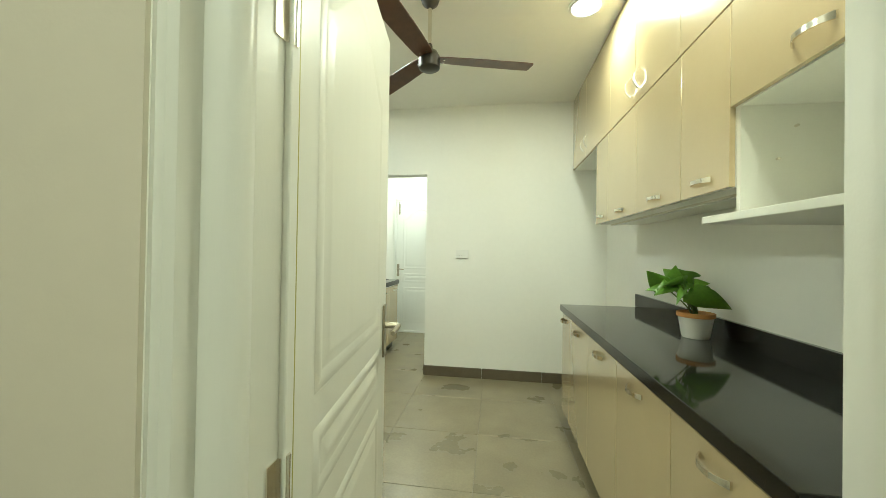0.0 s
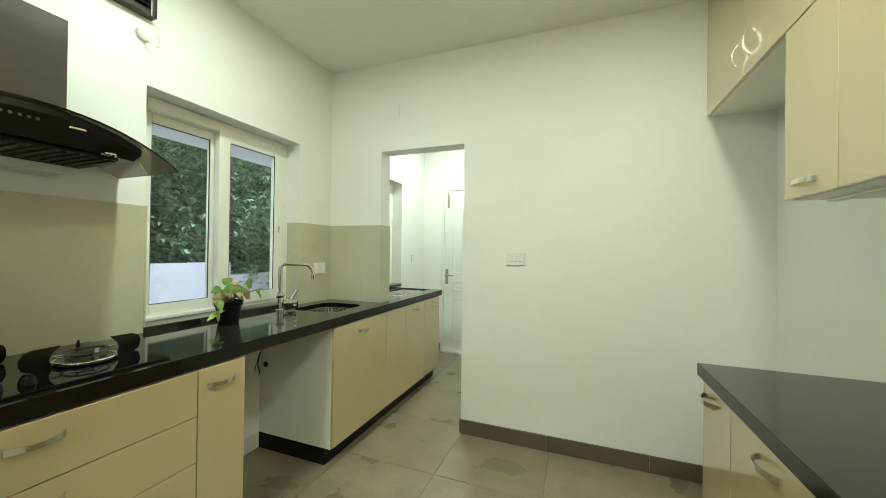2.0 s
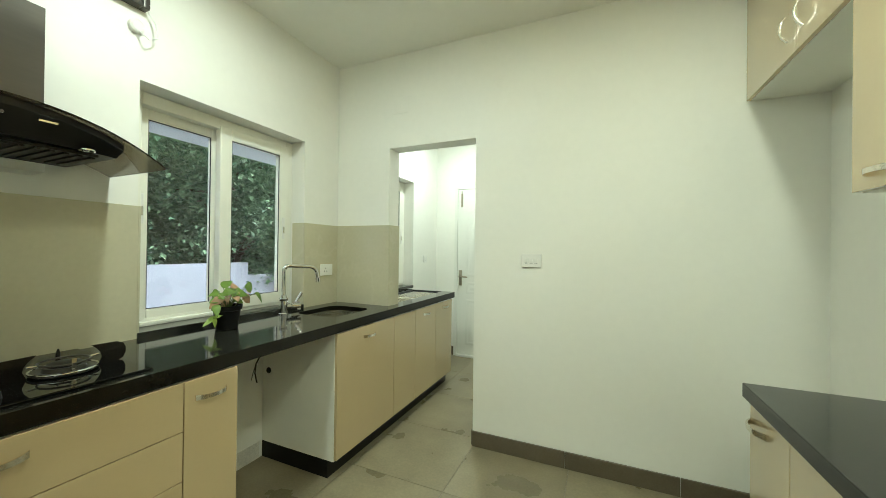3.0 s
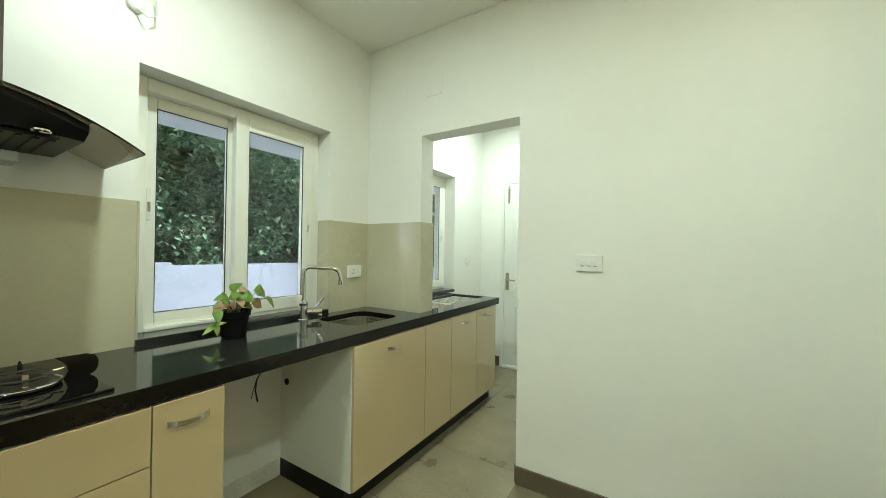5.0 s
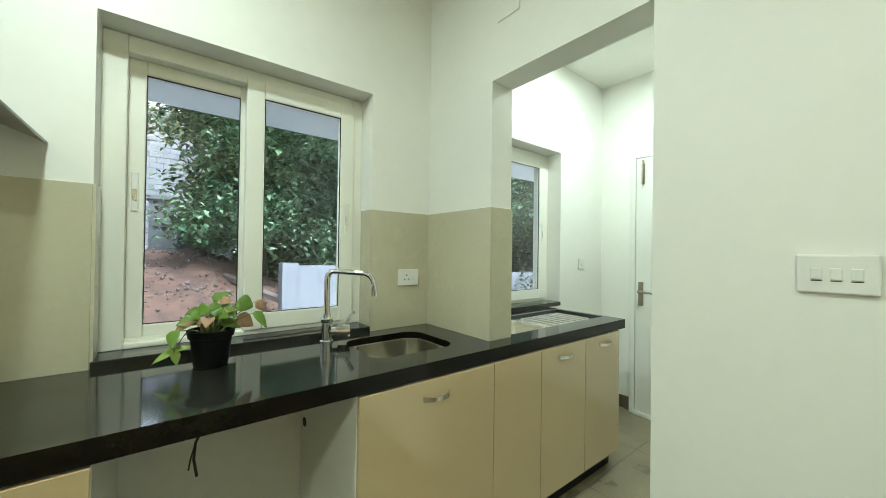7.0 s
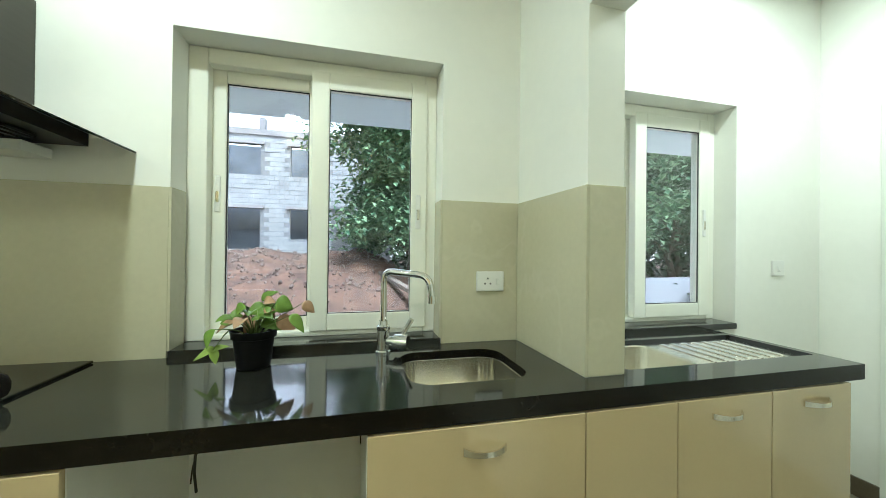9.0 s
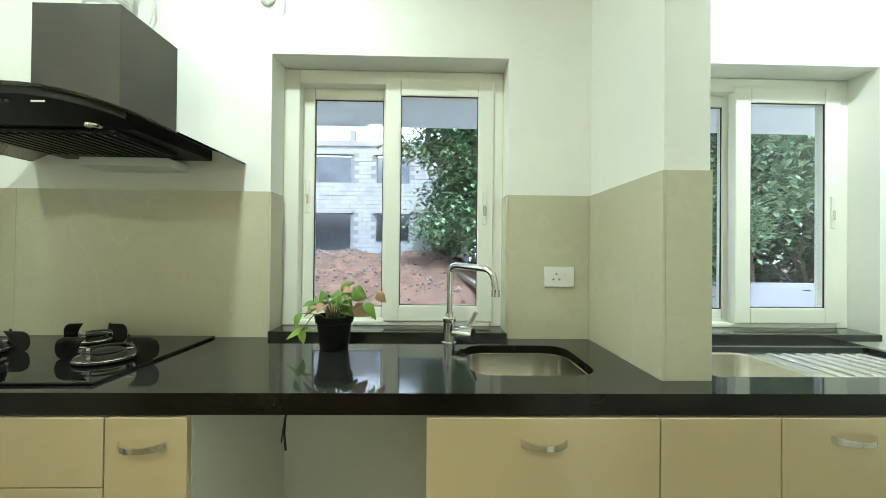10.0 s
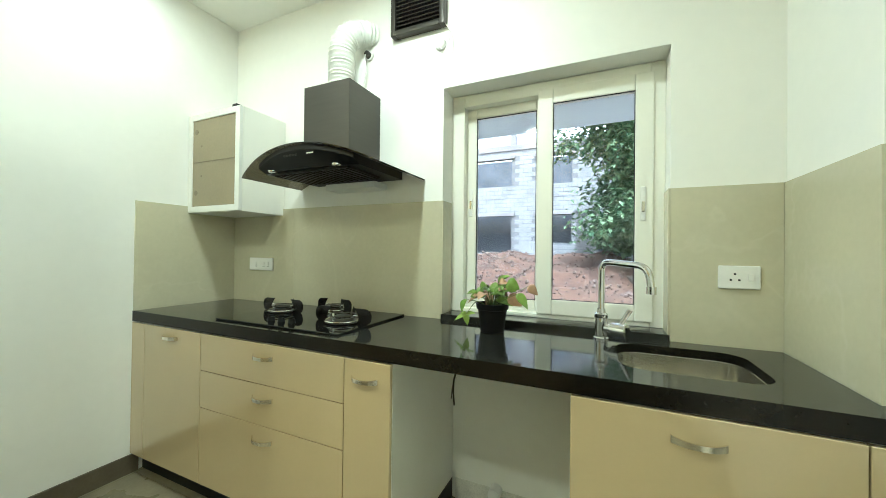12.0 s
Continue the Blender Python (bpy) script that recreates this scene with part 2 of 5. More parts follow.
PASSAGE_PAINT = material("warm_wall_paint", (0.74, 0.68, 0.56), 0.55, bump=0.12, bump_scale=160, spread=0.03, spread_scale=1.3)
PAINT = material("wall_paint", (0.86, 0.85, 0.78), 0.55, bump=0.12, bump_scale=160, spread=0.025, spread_scale=1.3)
CEILING_PAINT = material("ceiling_paint", (0.88, 0.87, 0.80), 0.7, bump=0.1, bump_scale=140, spread=0.02, spread_scale=1.1)
ROUGH_PLASTER = material("off_white_plaster_lit_band", (0.74, 0.72, 0.64), 0.85, bump=0.6, bump_scale=60, spread=0.25, spread_scale=7)
DOOR_PAINT = material("door_enamel", (0.80, 0.80, 0.73), 0.35, bump=0.05, bump_scale=90, spread=0.015, spread_scale=3, stretch=(8, 8, 0.6))
LAMINATE = material("beige_gloss_laminate", (0.590, 0.465, 0.258), 0.22, coat=1.0, spread=0.02, spread_scale=5)
LAMINATE.node_tree.nodes["Principled BSDF"].inputs["Coat IOR"].default_value = 1.8
CARCASS = material("white_board", (0.85, 0.84, 0.75), 0.35, spread=0.02, spread_scale=6)
PLINTH = material("black_plinth_board", (0.004, 0.004, 0.004), 0.3, spec=0.3, spread=0.3, spread_scale=8)
# one stone twice: sheen put into the top's tone, edges darkened for shade
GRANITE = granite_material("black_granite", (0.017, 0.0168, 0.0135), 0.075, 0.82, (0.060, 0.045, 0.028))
GRANITE_EDGE_DARKENED = granite_material("black_granite_edge_darkened", (0.007, 0.006, 0.004), 0.16, 0.3, (0.060, 0.036, 0.016))
SPLASH = stone_tile_material("greige_wall_tile", (0.56, 0.525, 0.37), (0.76, 0.72, 0.58), 0.12, 1.0, 0.10, 0.13)
FLOOR_TILE = stone_tile_material("grey_floor_tile", (0.235, 0.200, 0.122), (0.30, 0.26, 0.19), 0.28, 1.7, 0.42, 0.02)
SKIRT_TILE = stone_tile_material("dark_grey_skirting_tile", (0.115, 0.092, 0.058), (0.14, 0.12, 0.09), 0.48, 2.2, 0.38, 0.05)
GROUT = material("grout", (0.27, 0.24, 0.19), 0.8, spread=0.15, spread_scale=20)
STEEL = material("brushed_steel", (0.86, 0.83, 0.75), 0.2, 1.0, bump=0.08, bump_scale=300, spread=0.08, spread_scale=3, stretch=(1, 20, 1), rough_spread=0.06)
SINK_STEEL = material("polished_sink_steel", (0.93, 0.90, 0.80), 0.15, 1.0, spread=0.05, spread_scale=5, rough_spread=0.04)
CHROME = material("chrome", (0.80, 0.80, 0.79), 0.05, 1.0, spread=0.02, spread_scale=10)
NICKEL = material("satin_nickel", (0.80, 0.76, 0.67), 0.2, 1.0, spread=0.06, spread_scale=12)
BRONZE = material("antique_nickel", (0.40, 0.36, 0.27), 0.35, 1.0, spread=0.1, spread_scale=12)
BLACK_GLASS = material("black_glass", (0.003, 0.003, 0.003), 0.03, spec=0.5, spread=0.2, spread_scale=2)
BLACK_METAL = material("black_enamel", (0.004, 0.004, 0.004), 0.35, spec=0.3, spread=0.3, spread_scale=15, bump=0.05)
GREY_METAL = material("dark_grey_metal", (0.075, 0.068, 0.056), 0.34, 0.6, spread=0.06, spread_scale=6, stretch=(1, 1, 14))
MESH_METAL = material("filter_mesh_metal", (0.022, 0.021, 0.018), 0.4, 0.8, spread=0.2, spread_scale=30)
WHITE_PLASTIC = material("white_plastic", (0.82, 0.81, 0.76), 0.3, spread=0.015, spread_scale=8)
UPVC = material("cream_upvc", (0.86, 0.85, 0.75), 0.28, spread=0.02, spread_scale=5)
DUCT_PLASTIC = material("white_duct_plastic", (0.80, 0.80, 0.74), 0.45, spread=0.04, spread_scale=20)
BLACK_RUBBER = material("black_seal", (0.01, 0.01, 0.01), 0.5, spread=0.3, spread_scale=30)
PANE = glass_material("window_glass", (0.93, 0.97, 0.96))
SMOKED = glass_material("smoked_hood_glass", (0.13, 0.11, 0.075))
FROSTED = material("frosted_beige_glass", (0.30, 0.25, 0.15), 0.15, spread=0.08, spread_scale=4)
FROST_SPOT = material("frosted_glass_shade", (0.22, 0.18, 0.11), 0.2, spread=0.1, spread_scale=10)
EAR_METAL = material("dark_brown_enamel", (0.007, 0.005, 0.0035), 0.14, spread=0.2, spread_scale=8)
POT_BLACK = material("black_pot_plastic", (0.003, 0.003, 0.003), 0.45, spec=0.25, spread=0.3, spread_scale=30)
POT_WHITE = material("white_glazed_pot", (0.74, 0.73, 0.67), 0.35, spread=0.04, spread_scale=10)
TERRACOTTA = material("terracotta_rim", (0.55, 0.27, 0.08), 0.6, spread=0.12, spread_scale=30, bump=0.2)
SOIL = material("potting_soil", (0.05, 0.034, 0.02), 0.95, bump=0.8, bump_scale=120, spread=0.4, spread_scale=40)
LEAF = leaf_material("bright_leaf", (0.11, 0.22, 0.02), (0.27, 0.38, 0.06))
LEAF_LIME = leaf_material("young_leaf", (0.28, 0.42, 0.06), (0.42, 0.55, 0.12))
LEAF_PINK = leaf_material("blushing_leaf", (0.40, 0.22, 0.11), (0.58, 0.42, 0.25))
LEAF_DARK = leaf_material("arrowhead_leaf", (0.085, 0.22, 0.012), (0.24, 0.42, 0.05), 0.35)
STEM = material("green_stem", (0.12, 0.17, 0.04), 0.5, spread=0.2, spread_scale=30)
FAN_WOOD = material("walnut_blade", (0.115, 0.048, 0.020), 0.4, spread=0.3, spread_scale=6, stretch=(3, 3, 3), bump=0.05)
GLOW = glow_material("downlight_diffuser", (1.0, 0.98, 0.86), 6.0)
CABLE = material("dark_cable", (0.015, 0.013, 0.012), 0.5, spread=0.2, spread_scale=40)
SEALANT = material("door_seal", (0.42, 0.38, 0.10), 0.5, spread=0.1, spread_scale=30)
EARTH = material("red_earth", (0.165, 0.100, 0.066), 0.95, bump=1.0, bump_scale=9, spread=0.5, spread_scale=2.6, second=(0.075, 0.058, 0.05), detail=8)
BLOCK = material("grey_white_block", (0.38, 0.41, 0.41), 0.9, bump=0.6, bump_scale=25, spread=0.22, spread_scale=2.2)
MORTAR = material("block_mortar", (0.25, 0.27, 0.27), 0.95, bump=0.6, bump_scale=30, spread=0.2, spread_scale=3)
CONCRETE = material("concrete", (0.50, 0.495, 0.475), 0.9, bump=0.4, bump_scale=30, spread=0.15, spread_scale=1.5)
SOFFIT = material("white_soffit_paint", (0.72, 0.79, 0.80), 0.8, bump=0.2, bump_scale=40, spread=0.04, spread_scale=1.2)
RAW_CONCRETE = material("raw_concrete", (0.36, 0.36, 0.35), 0.9, bump=0.4, bump_scale=30, spread=0.2, spread_scale=1.5)
PALE_METAL = material("pale_aluminium", (0.80, 0.80, 0.74), 0.3, 0.15, spread=0.03, spread_scale=8)
HAZE = glow_material("white_sky_haze", (0.86, 0.93, 1.0), 1.1)
# dark colour stands in for the shade inside the building's rooms
ROOM_SHADE = material("painted_room_shade", (0.16, 0.19, 0.22), 0.9, spread=0.3, spread_scale=1)
WHITEWASH = material("whitewashed_wall", (0.33, 0.36, 0.38), 0.85, bump=0.3, bump_scale=30, spread=0.10, spread_scale=1.2)
BARK = material("tree_bark", (0.11, 0.085, 0.055), 0.9, bump=0.9, bump_scale=14, spread=0.3, spread_scale=5, stretch=(1, 1, 0.3))
# lit leaf colour, paler for haze on the glass; then a copy darkened for shade
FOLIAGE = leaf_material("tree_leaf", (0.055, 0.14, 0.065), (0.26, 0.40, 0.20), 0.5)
FOLIAGE_SHADED = leaf_material("shade_painted_leaf", (0.016, 0.045, 0.012), (0.065, 0.125, 0.035), 0.45)
PLANK = material("weathered_plank", (0.24, 0.21, 0.17), 0.85, bump=0.4, bump_scale=20, spread=0.3, spread_scale=3, stretch=(1, 8, 8))
STONE = material("rubble_stone", (0.21, 0.165, 0.135), 0.9, bump=0.7, bump_scale=15, spread=0.25, spread_scale=3)
GREEN_RAIL = material("faded_green_paint", (0.16, 0.20, 0.06), 0.7, spread=0.2, spread_scale=5)

# ---- the plan ----
WX = -1.915                 # window wall, inner face
WO = -2.15                  # window wall, outer face
NY, NY2 = 3.665, 3.80       # wall with the opening, both faces
RX = 1.0                    # wall behind the tall run
SY, SY2 = 0.735, 0.40       # wall with the entrance door, kitchen and passage faces
EY = 5.55                   # utility end wall
TOP = 0.88                  # worktops
OPEN_L, OPEN_R, HEAD = -1.434, -0.757, 2.055
WIN = [(2.320, 3.312), (3.930, 4.925)]
SILL, WHEAD = 0.905, 2.060
DOOR_L, DOOR_R, DOOR_H = -0.405, 0.500, 2.10


def wall(name, rows, mat=None, label="smooth white painted plaster wall"):
    return solid(name, boxes(rows), mat or PAINT, label, "wall", kind="structure", smooth=None)


wall("wall_west", [
    (WO, WX, -2.2, WIN[0][0], 0, CEIL), (WO, WX, WIN[0][1], WIN[1][0], 0, CEIL), (WO, WX, WIN[1][1], EY + 0.15, 0, CEIL),
    *[(WO, WX, a, b, 0, SILL - 0.03) for a, b in WIN], *[(WO, WX, a, b, WHEAD, CEIL) for a, b in WIN]])
wall("wall_north", [(WX, OPEN_L, NY, NY2, 0, CEIL), (OPEN_R, RX, NY, NY2, 0, CEIL), (OPEN_L, OPEN_R, NY, NY2, HEAD, CEIL)])
wall("wall_east", [(RX, RX + 0.15, -2.2, NY2, 0, CEIL)])
wall("wall_south", [(WX, DOOR_L, SY2, SY, 0, CEIL), (DOOR_R, RX, SY2, SY, 0, CEIL), (DOOR_L, DOOR_R, SY2, SY, DOOR_H, CEIL)])
wall("wall_south_passage_side", [(WX, DOOR_L - 0.002, SY2 - 0.006, SY2, 0, CEIL), (DOOR_R + 0.002, RX, SY2 - 0.006, SY2, 0, CEIL)], PASSAGE_PAINT, "warm beige painted plaster wall in the passage")
wall("wall_utility_end", [(WX, 0.6, EY, EY + 0.15, 0, CEIL)])
wall("wall_utility_east", [(0.45, 0.6, NY2, EY, 0, CEIL)])
wall("wall_passage_back", [(WX, RX, -2.35, -2.2, 0, CEIL)])
solid("ceiling", boxes([(WO, RX + 0.15, -2.35, EY + 0.15, CEIL, CEIL + 0.12)]), CEILING_PAINT, "plain off-white painted ceiling slab", "ceiling", kind="structure", smooth=None)
# low strip in the empty appliance bay: white plaster and a painted lit band
wall("wall_patch", [(WX, WX + 0.003, 2.41, 2.97, 0.0, 0.10)], ROUGH_PLASTER, "rough off-white plaster strip at the wall's foot, also standing for a lit band")

floor = solid("floor", boxes([(WO, RX + 0.15, -2.35, EY + 0.15, -0.15, -0.004)]), GROUT, "floor of large grey stone-look tiles with thin joints", "floor", kind="structure", smooth=None)

# skirting of dark tile
SK = 0.1
skirt = thing("baseboard", (0, 0, 0), "dark grey tile skirting along the walls", "skirting", kind="structure")


def skirt_run(x0, y0, x1, y1, nx, ny, step=0.6):
    """Skirting pieces along a wall, proud of it by a tile's thickness."""
    n = max(1, round(math.hypot(x1 - x0, y1 - y0) / step))
    for i in range(n):
        a, b = i / n, (i + 1) / n
        g = 0.0012 / max(0.05, math.hypot(x1 - x0, y1 - y0))
        xa, xb = x0 + (x1 - x0) * (a + g), x0 + (x1 - x0) * (b - g)
        ya, yb = y0 + (y1 - y0) * (a + g), y0 + (y1 - y0) * (b - g)
        part("skirting_tile", box(min(xa, xb) + min(0, nx * 0.011), max(xa, xb) + max(0, nx * 0.011), min(ya, yb) + min(0, ny * 0.011), max(ya, yb) + max(0, ny * 0.011), 0, SK, bev=0.0015, seg=1), SKIRT_TILE, skirt)


skirt_run(OPEN_R, NY, RX, NY, 0, -1)
skirt_run(OPEN_R, NY + 0.002, OPEN_R, NY2, -1, 0)
skirt_run(RX, 2.87, RX, NY - 0.012, -1, 0)
skirt_run(-1.37, SY, DOOR_L, SY, 0, 1)
skirt_run(WX, EY, -1.646, EY, 0, -1)
skirt_run(OPEN_R + 0.002, NY2, 0.45, NY2, 0, 1)

# ---- windows ----
def ring(x0, x1, y0, y1, z0, z1, w, bev=0.004):
    """A rectangular frame in a wall along y: two stiles and two rails."""
    return boxes([(x0, x1, y0, y0 + w, z0, z1), (x0, x1, y1 - w, y1, z0, z1), (x0, x1, y0 + w, y1 - w, z0, z0 + w), (x0, x1, y0 + w, y1 - w, z1 - w, z1)], bev=bev, seg=2)


def window(name, y0, y1):
    w = thing(name, (WX - 0.1, (y0 + y1) / 2, SILL), "white two-pane sliding window with cream plastic frame, closed", "window", kind="structure")
    fx0, fx1 = -2.135, -2.035
    f = part("window_frame", boxes([(fx0, fx1, y0, y0 + 0.070, SILL, WHEAD - 0.002), (fx0, fx1, y1 - 0.055, y1, SILL, WHEAD - 0.002), (fx0, fx1, y0 + 0.070, y1 - 0.055, SILL, SILL + 0.02), (fx0, fx1, y0 + 0.070, y1 - 0.055, WHEAD - 0.064, WHEAD - 0.002)], bev=0.004, seg=2), UPVC, w)
    part("track", boxes([(fx1 - 0.045, fx1 - 0.039, y0 + 0.06, y1 - 0.06, SILL + 0.02, SILL + 0.032), (fx0 + 0.01, fx0 + 0.016, y0 + 0.06, y1 - 0.06, SILL + 0.02, SILL + 0.032)]), UPVC, f)
    mid = y0 + 0.50
    for (a, b, x0, x1, side) in ((y0 + 0.067, mid - 0.005, -2.122, -2.085, 0), (mid - 0.045, y1 - 0.044, -2.072, -2.026, 1)):
        zb, zt = SILL + 0.021 if side else SILL + 0.022, WHEAD - 0.044 if side else WHEAD - 0.061
        sw = 0.072 if side else 0.055
        s = part("sash", ring(x0, x1, a, b, zb, zt, sw, 0.005), UPVC, w)
        ga, gb, gz0, gz1 = a + sw - 0.002, b - sw + 0.002, zb + sw - 0.002, zt - sw + 0.002
        part("seal", ring(x1 - 0.010, x1 - 0.005, ga, gb, gz0, gz1, 0.0055, 0), BLACK_RUBBER, s)
        g = part("pane", box((x0 + x1) / 2 - 0.003, (x0 + x1) / 2 + 0.003, ga - 0.004, gb + 0.004, gz0 - 0.004, gz1 + 0.004), PANE, s)
        g.visible_shadow = False
        hy = a + 0.026 if not side else b - 0.040
        hz = 1.49 if not side else 1.44
        h = part("latch", boxes([(x1, x1 + 0.006, hy - 0.011, hy + 0.011, hz - 0.075, hz + 0.075)], bev=0.003), WHITE_PLASTIC, s)
        part("thumb_slot", boxes([(x1 + 0.006, x1 + 0.010, hy - 0.006, hy + 0.006, hz - 0.035, hz + 0.01)], bev=0.002), NICKEL, h)
    part("window_sill", boxes([(-2.14, WX + 0.012, y0 + 0.002, y1 - 0.002, SILL - 0.03, SILL)], bev=0.003), GRANITE, w, "black granite sill")
    return w


window("window_1", *WIN[0])
window("window_2", *WIN[1])

# ---- tiled splash behind the worktop ----
splash = thing("backsplash", (WX, 2.0, TOP), "greige stone-look glossy wall tiles above the worktop", "backsplash", kind="structure")
ST = 1.482


def splash_tile(x0, x1, y0, y1, z0=TOP, z1=ST):
    part("tile", box(x0, x1, y0, y1, z0, z1, bev=0.0006, seg=1), SPLASH, splash)


for a, b in ((SY + 0.009, 1.30), (1.3008, 2.319)):
    splash_tile(WX, WX + 0.009, a, b)
splash_tile(WX, WX + 0.009, WIN[0][1] + 0.001, NY - 0.010)
splash_tile(WX + 0.0, OPEN_L + 0.009, NY - 0.009, NY)
splash_tile(OPEN_L, OPEN_L + 0.009, NY + 0.001, NY2 + 0.001)
splash_tile(WX, -1.334, SY, SY + 0.008)
splash_tile(-2.018, WX + 0.009, WIN[0][0] - 0.0005, WIN[0][0] + 0.008, SILL, ST)
splash_tile(-2.018, WX + 0.009, WIN[0][1] - 0.008, WIN[0][1] + 0.0005, SILL, ST)
splash_tile(WX, WX + 0.009, NY2 + 0.001, WIN[1][0], TOP, ST)

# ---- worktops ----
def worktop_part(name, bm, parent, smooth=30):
    """A stone part: upper faces lightened for sheen, edges painted darker as if shaded."""
    ob = part(name, bm, [GRANITE, GRANITE_EDGE_DARKENED], parent, smooth=smooth)
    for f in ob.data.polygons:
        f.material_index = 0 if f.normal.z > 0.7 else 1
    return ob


CF = -1.332
S1 = round_rect(-1.800, -1.465, 3.118, 3.505, 0.075)
S2 = round_rect(-1.785, -1.458, 3.840, 4.700, 0.02, 3)
lw = thing("worktop", (-1.6, 2.7, TOP - 0.055), "long polished black granite worktop with two sink cut-outs", "worktop")
worktop_part("slab", add_slab_hole(bmesh.new(), WX, CF, SY, NY - 0.0095, TOP - 0.028, TOP, S1), lw, smooth=30)
worktop_part("edge_build_up", boxes([(WX, CF, SY, 3.05, TOP - 0.055, TOP - 0.028), (-1.40, CF, 3.05, NY - 0.0095, TOP - 0.055, TOP - 0.028)]), lw, smooth=None)
worktop_part("slab", box(OPEN_L + 0.0095, CF, NY - 0.0095, NY2 + 0.0015, TOP - 0.055, TOP), lw)
worktop_part("slab", add_slab_hole(bmesh.new(), WX, CF, NY2 + 0.0015, 4.744, TOP - 0.055, TOP, S2), lw, smooth=30)
rw = thing("worktop", (0.7, 1.8, TOP - 0.05), "polished black granite worktop with low upstand, beside the entrance", "worktop")
worktop_part("slab", box(0.437, RX, SY, 2.86, TOP - 0.045, TOP, bev=0.003), rw)
worktop_part("upstand", box(0.978, RX, SY, 2.895, TOP, 0.972, bev=0.002), rw)


# ---- handles ----
def bow(bm, p, along, out, length=0.118, rise=0.026, wide=0.019, thick=0.0055, n=12):
    """A bowed flat strap pull: p is its middle on the door's face."""
    p, along, out = Vector(p), Vector(along), Vector(out)
    side = along.cross(out)
    prev = None
    for k in range(n + 1):
        u = -1 + 2 * k / n
        h = rise * (1 - abs(u) ** 2.4) + thick / 2
        c = p + along * (u * length / 2) + out * h
        w = wide * (1.0 - 0.25 * (1 - u * u))
        ringv = [bm.verts.new(c + side * sx * w / 2 + out * sz * thick / 2) for sx, sz in ((-1, -1), (1, -1), (1, 1), (-1, 1))]
        if prev:
            for j in range(4):
                bm.faces.new((prev[j], prev[(j + 1) % 4], ringv[(j + 1) % 4], ringv[j]))
        else:
            bm.faces.new(ringv[::-1])
        prev = ringv
    bm.faces.new(prev)
    bmesh.ops.recalc_face_normals(bm, faces=bm.faces)
    return bm


def front(parent, name, face, out, y0, y1, z0, z1, handle=None, vertical=False):
    """A door or drawer front on a run along y, with its pull."""
    d = part(name, box(face - out * 0.018, face, y0 + 0.0015, y1 - 0.0015, z0 + 0.0015, z1 - 0.0015, bev=0.0015, seg=2), LAMINATE, parent)
    if handle:
        hy, hz = handle
        b = bow(bmesh.new(), (face, hy, hz), (0, 0, 1) if vertical else (0, 1, 0), (out, 0, 0), 0.108 if vertical else 0.118, 0.026, 0.012 if vertical else 0.019)
        part("handle", b, NICKEL, d, "satin nickel bow handle")
    return d


def base_unit(label, face, out, back, y0, y1, fronts, group, plinth=True, bowl=False):
    """A floor cabinet: open box of boards, plinth and fronts."""
    t = 0.018
    u = thing("base_cabinet", ((face + back) / 2, (y0 + y1) / 2, 0), label, "cabinet", group)
    fx = face - out * 0.0185
    x0, x1 = min(fx, back), max(fx, back)
    z0, z1 = 0.10, TOP - 0.056
    part("side_board", box(x0, x1, y0, y0 + t, z0, z1), CARCASS, u)
    part("side_board", box(x0, x1, y1 - t, y1, z0, z1), CARCASS, u)
    part("bottom_board", box(x0, x1, y0 + t, y1 - t, z0, z0 + t), CARCASS, u)
    part("top_board", box(max(x0, x1 - 0.09) if bowl else x0, x1, y0 + t, y1 - t, z1 - 0.016, z1), CARCASS, u)
    part("back_board", box(min(back, back + out * 0.008), max(back, back + out * 0.008), y0 + t, y1 - t, z0 + t, z1 - 0.016), CARCASS, u)
    if plinth:
        px = face - out * 0.06
        part("plinth", boxes([(min(px, px - out * 0.016), max(px, px - out * 0.016), y0, y1, 0, 0.098), (min(back, px - out * 0.016), max(back, px - out * 0.016), y0, y0 + 0.016, 0, 0.098),
                              (min(back, px - out * 0.016), max(back, px - out * 0.016), y1 - 0.016, y1, 0, 0.098)]), PLINTH, u, "black plinth")
    for nm, a, b, c, d, h in fronts:
        front(u, nm, face, out, a, b, c, d, h)
    return u


LF = -1.33
LB = WX + 0.002
ZT, ZB = 0.820, 0.108
base_unit("beige gloss base cabinet with one door, beside the wall", LF, 1, LB, 0.737, 1.330, [("filler", 0.737, 0.860, ZB, ZT, None), ("door", 0.860, 1.330, ZB, ZT, (1.097, 0.775))], "base cabinets under the long worktop")
base_unit("beige gloss base cabinet with three drawers under the hob", LF, 1, LB, 1.331, 2.188, [("drawer", 1.331, 2.188, 0.645, ZT, (1.756, 0.762)), ("drawer", 1.331, 2.188, 0.470, 0.645, (1.757, 0.586)), ("drawer", 1.331, 2.188, ZB, 0.470, (1.758, 0.411))], "base cabinets under the long worktop")
base_unit("narrow beige gloss pull-out base cabinet", LF, 1, LB, 2.189, 2.393, [("door", 2.189, 2.393, ZB, ZT, (2.284, 0.751))], "base cabinets under the long worktop")
base_unit("beige gloss sink cabinet with white side board", LF, 1, LB, 2.990, 3.592, [("door", 2.990, 3.592, ZB, ZT, (3.290, 0.756))], "base cabinets under the long worktop", bowl=True)
base_unit("beige gloss base cabinet with fixed panel at the opening", LF, 1, OPEN_L + 0.012, 3.593, 3.911, [("panel", 3.593, 3.911, ZB, ZT, None)], "base cabinets under the long worktop", bowl=True)
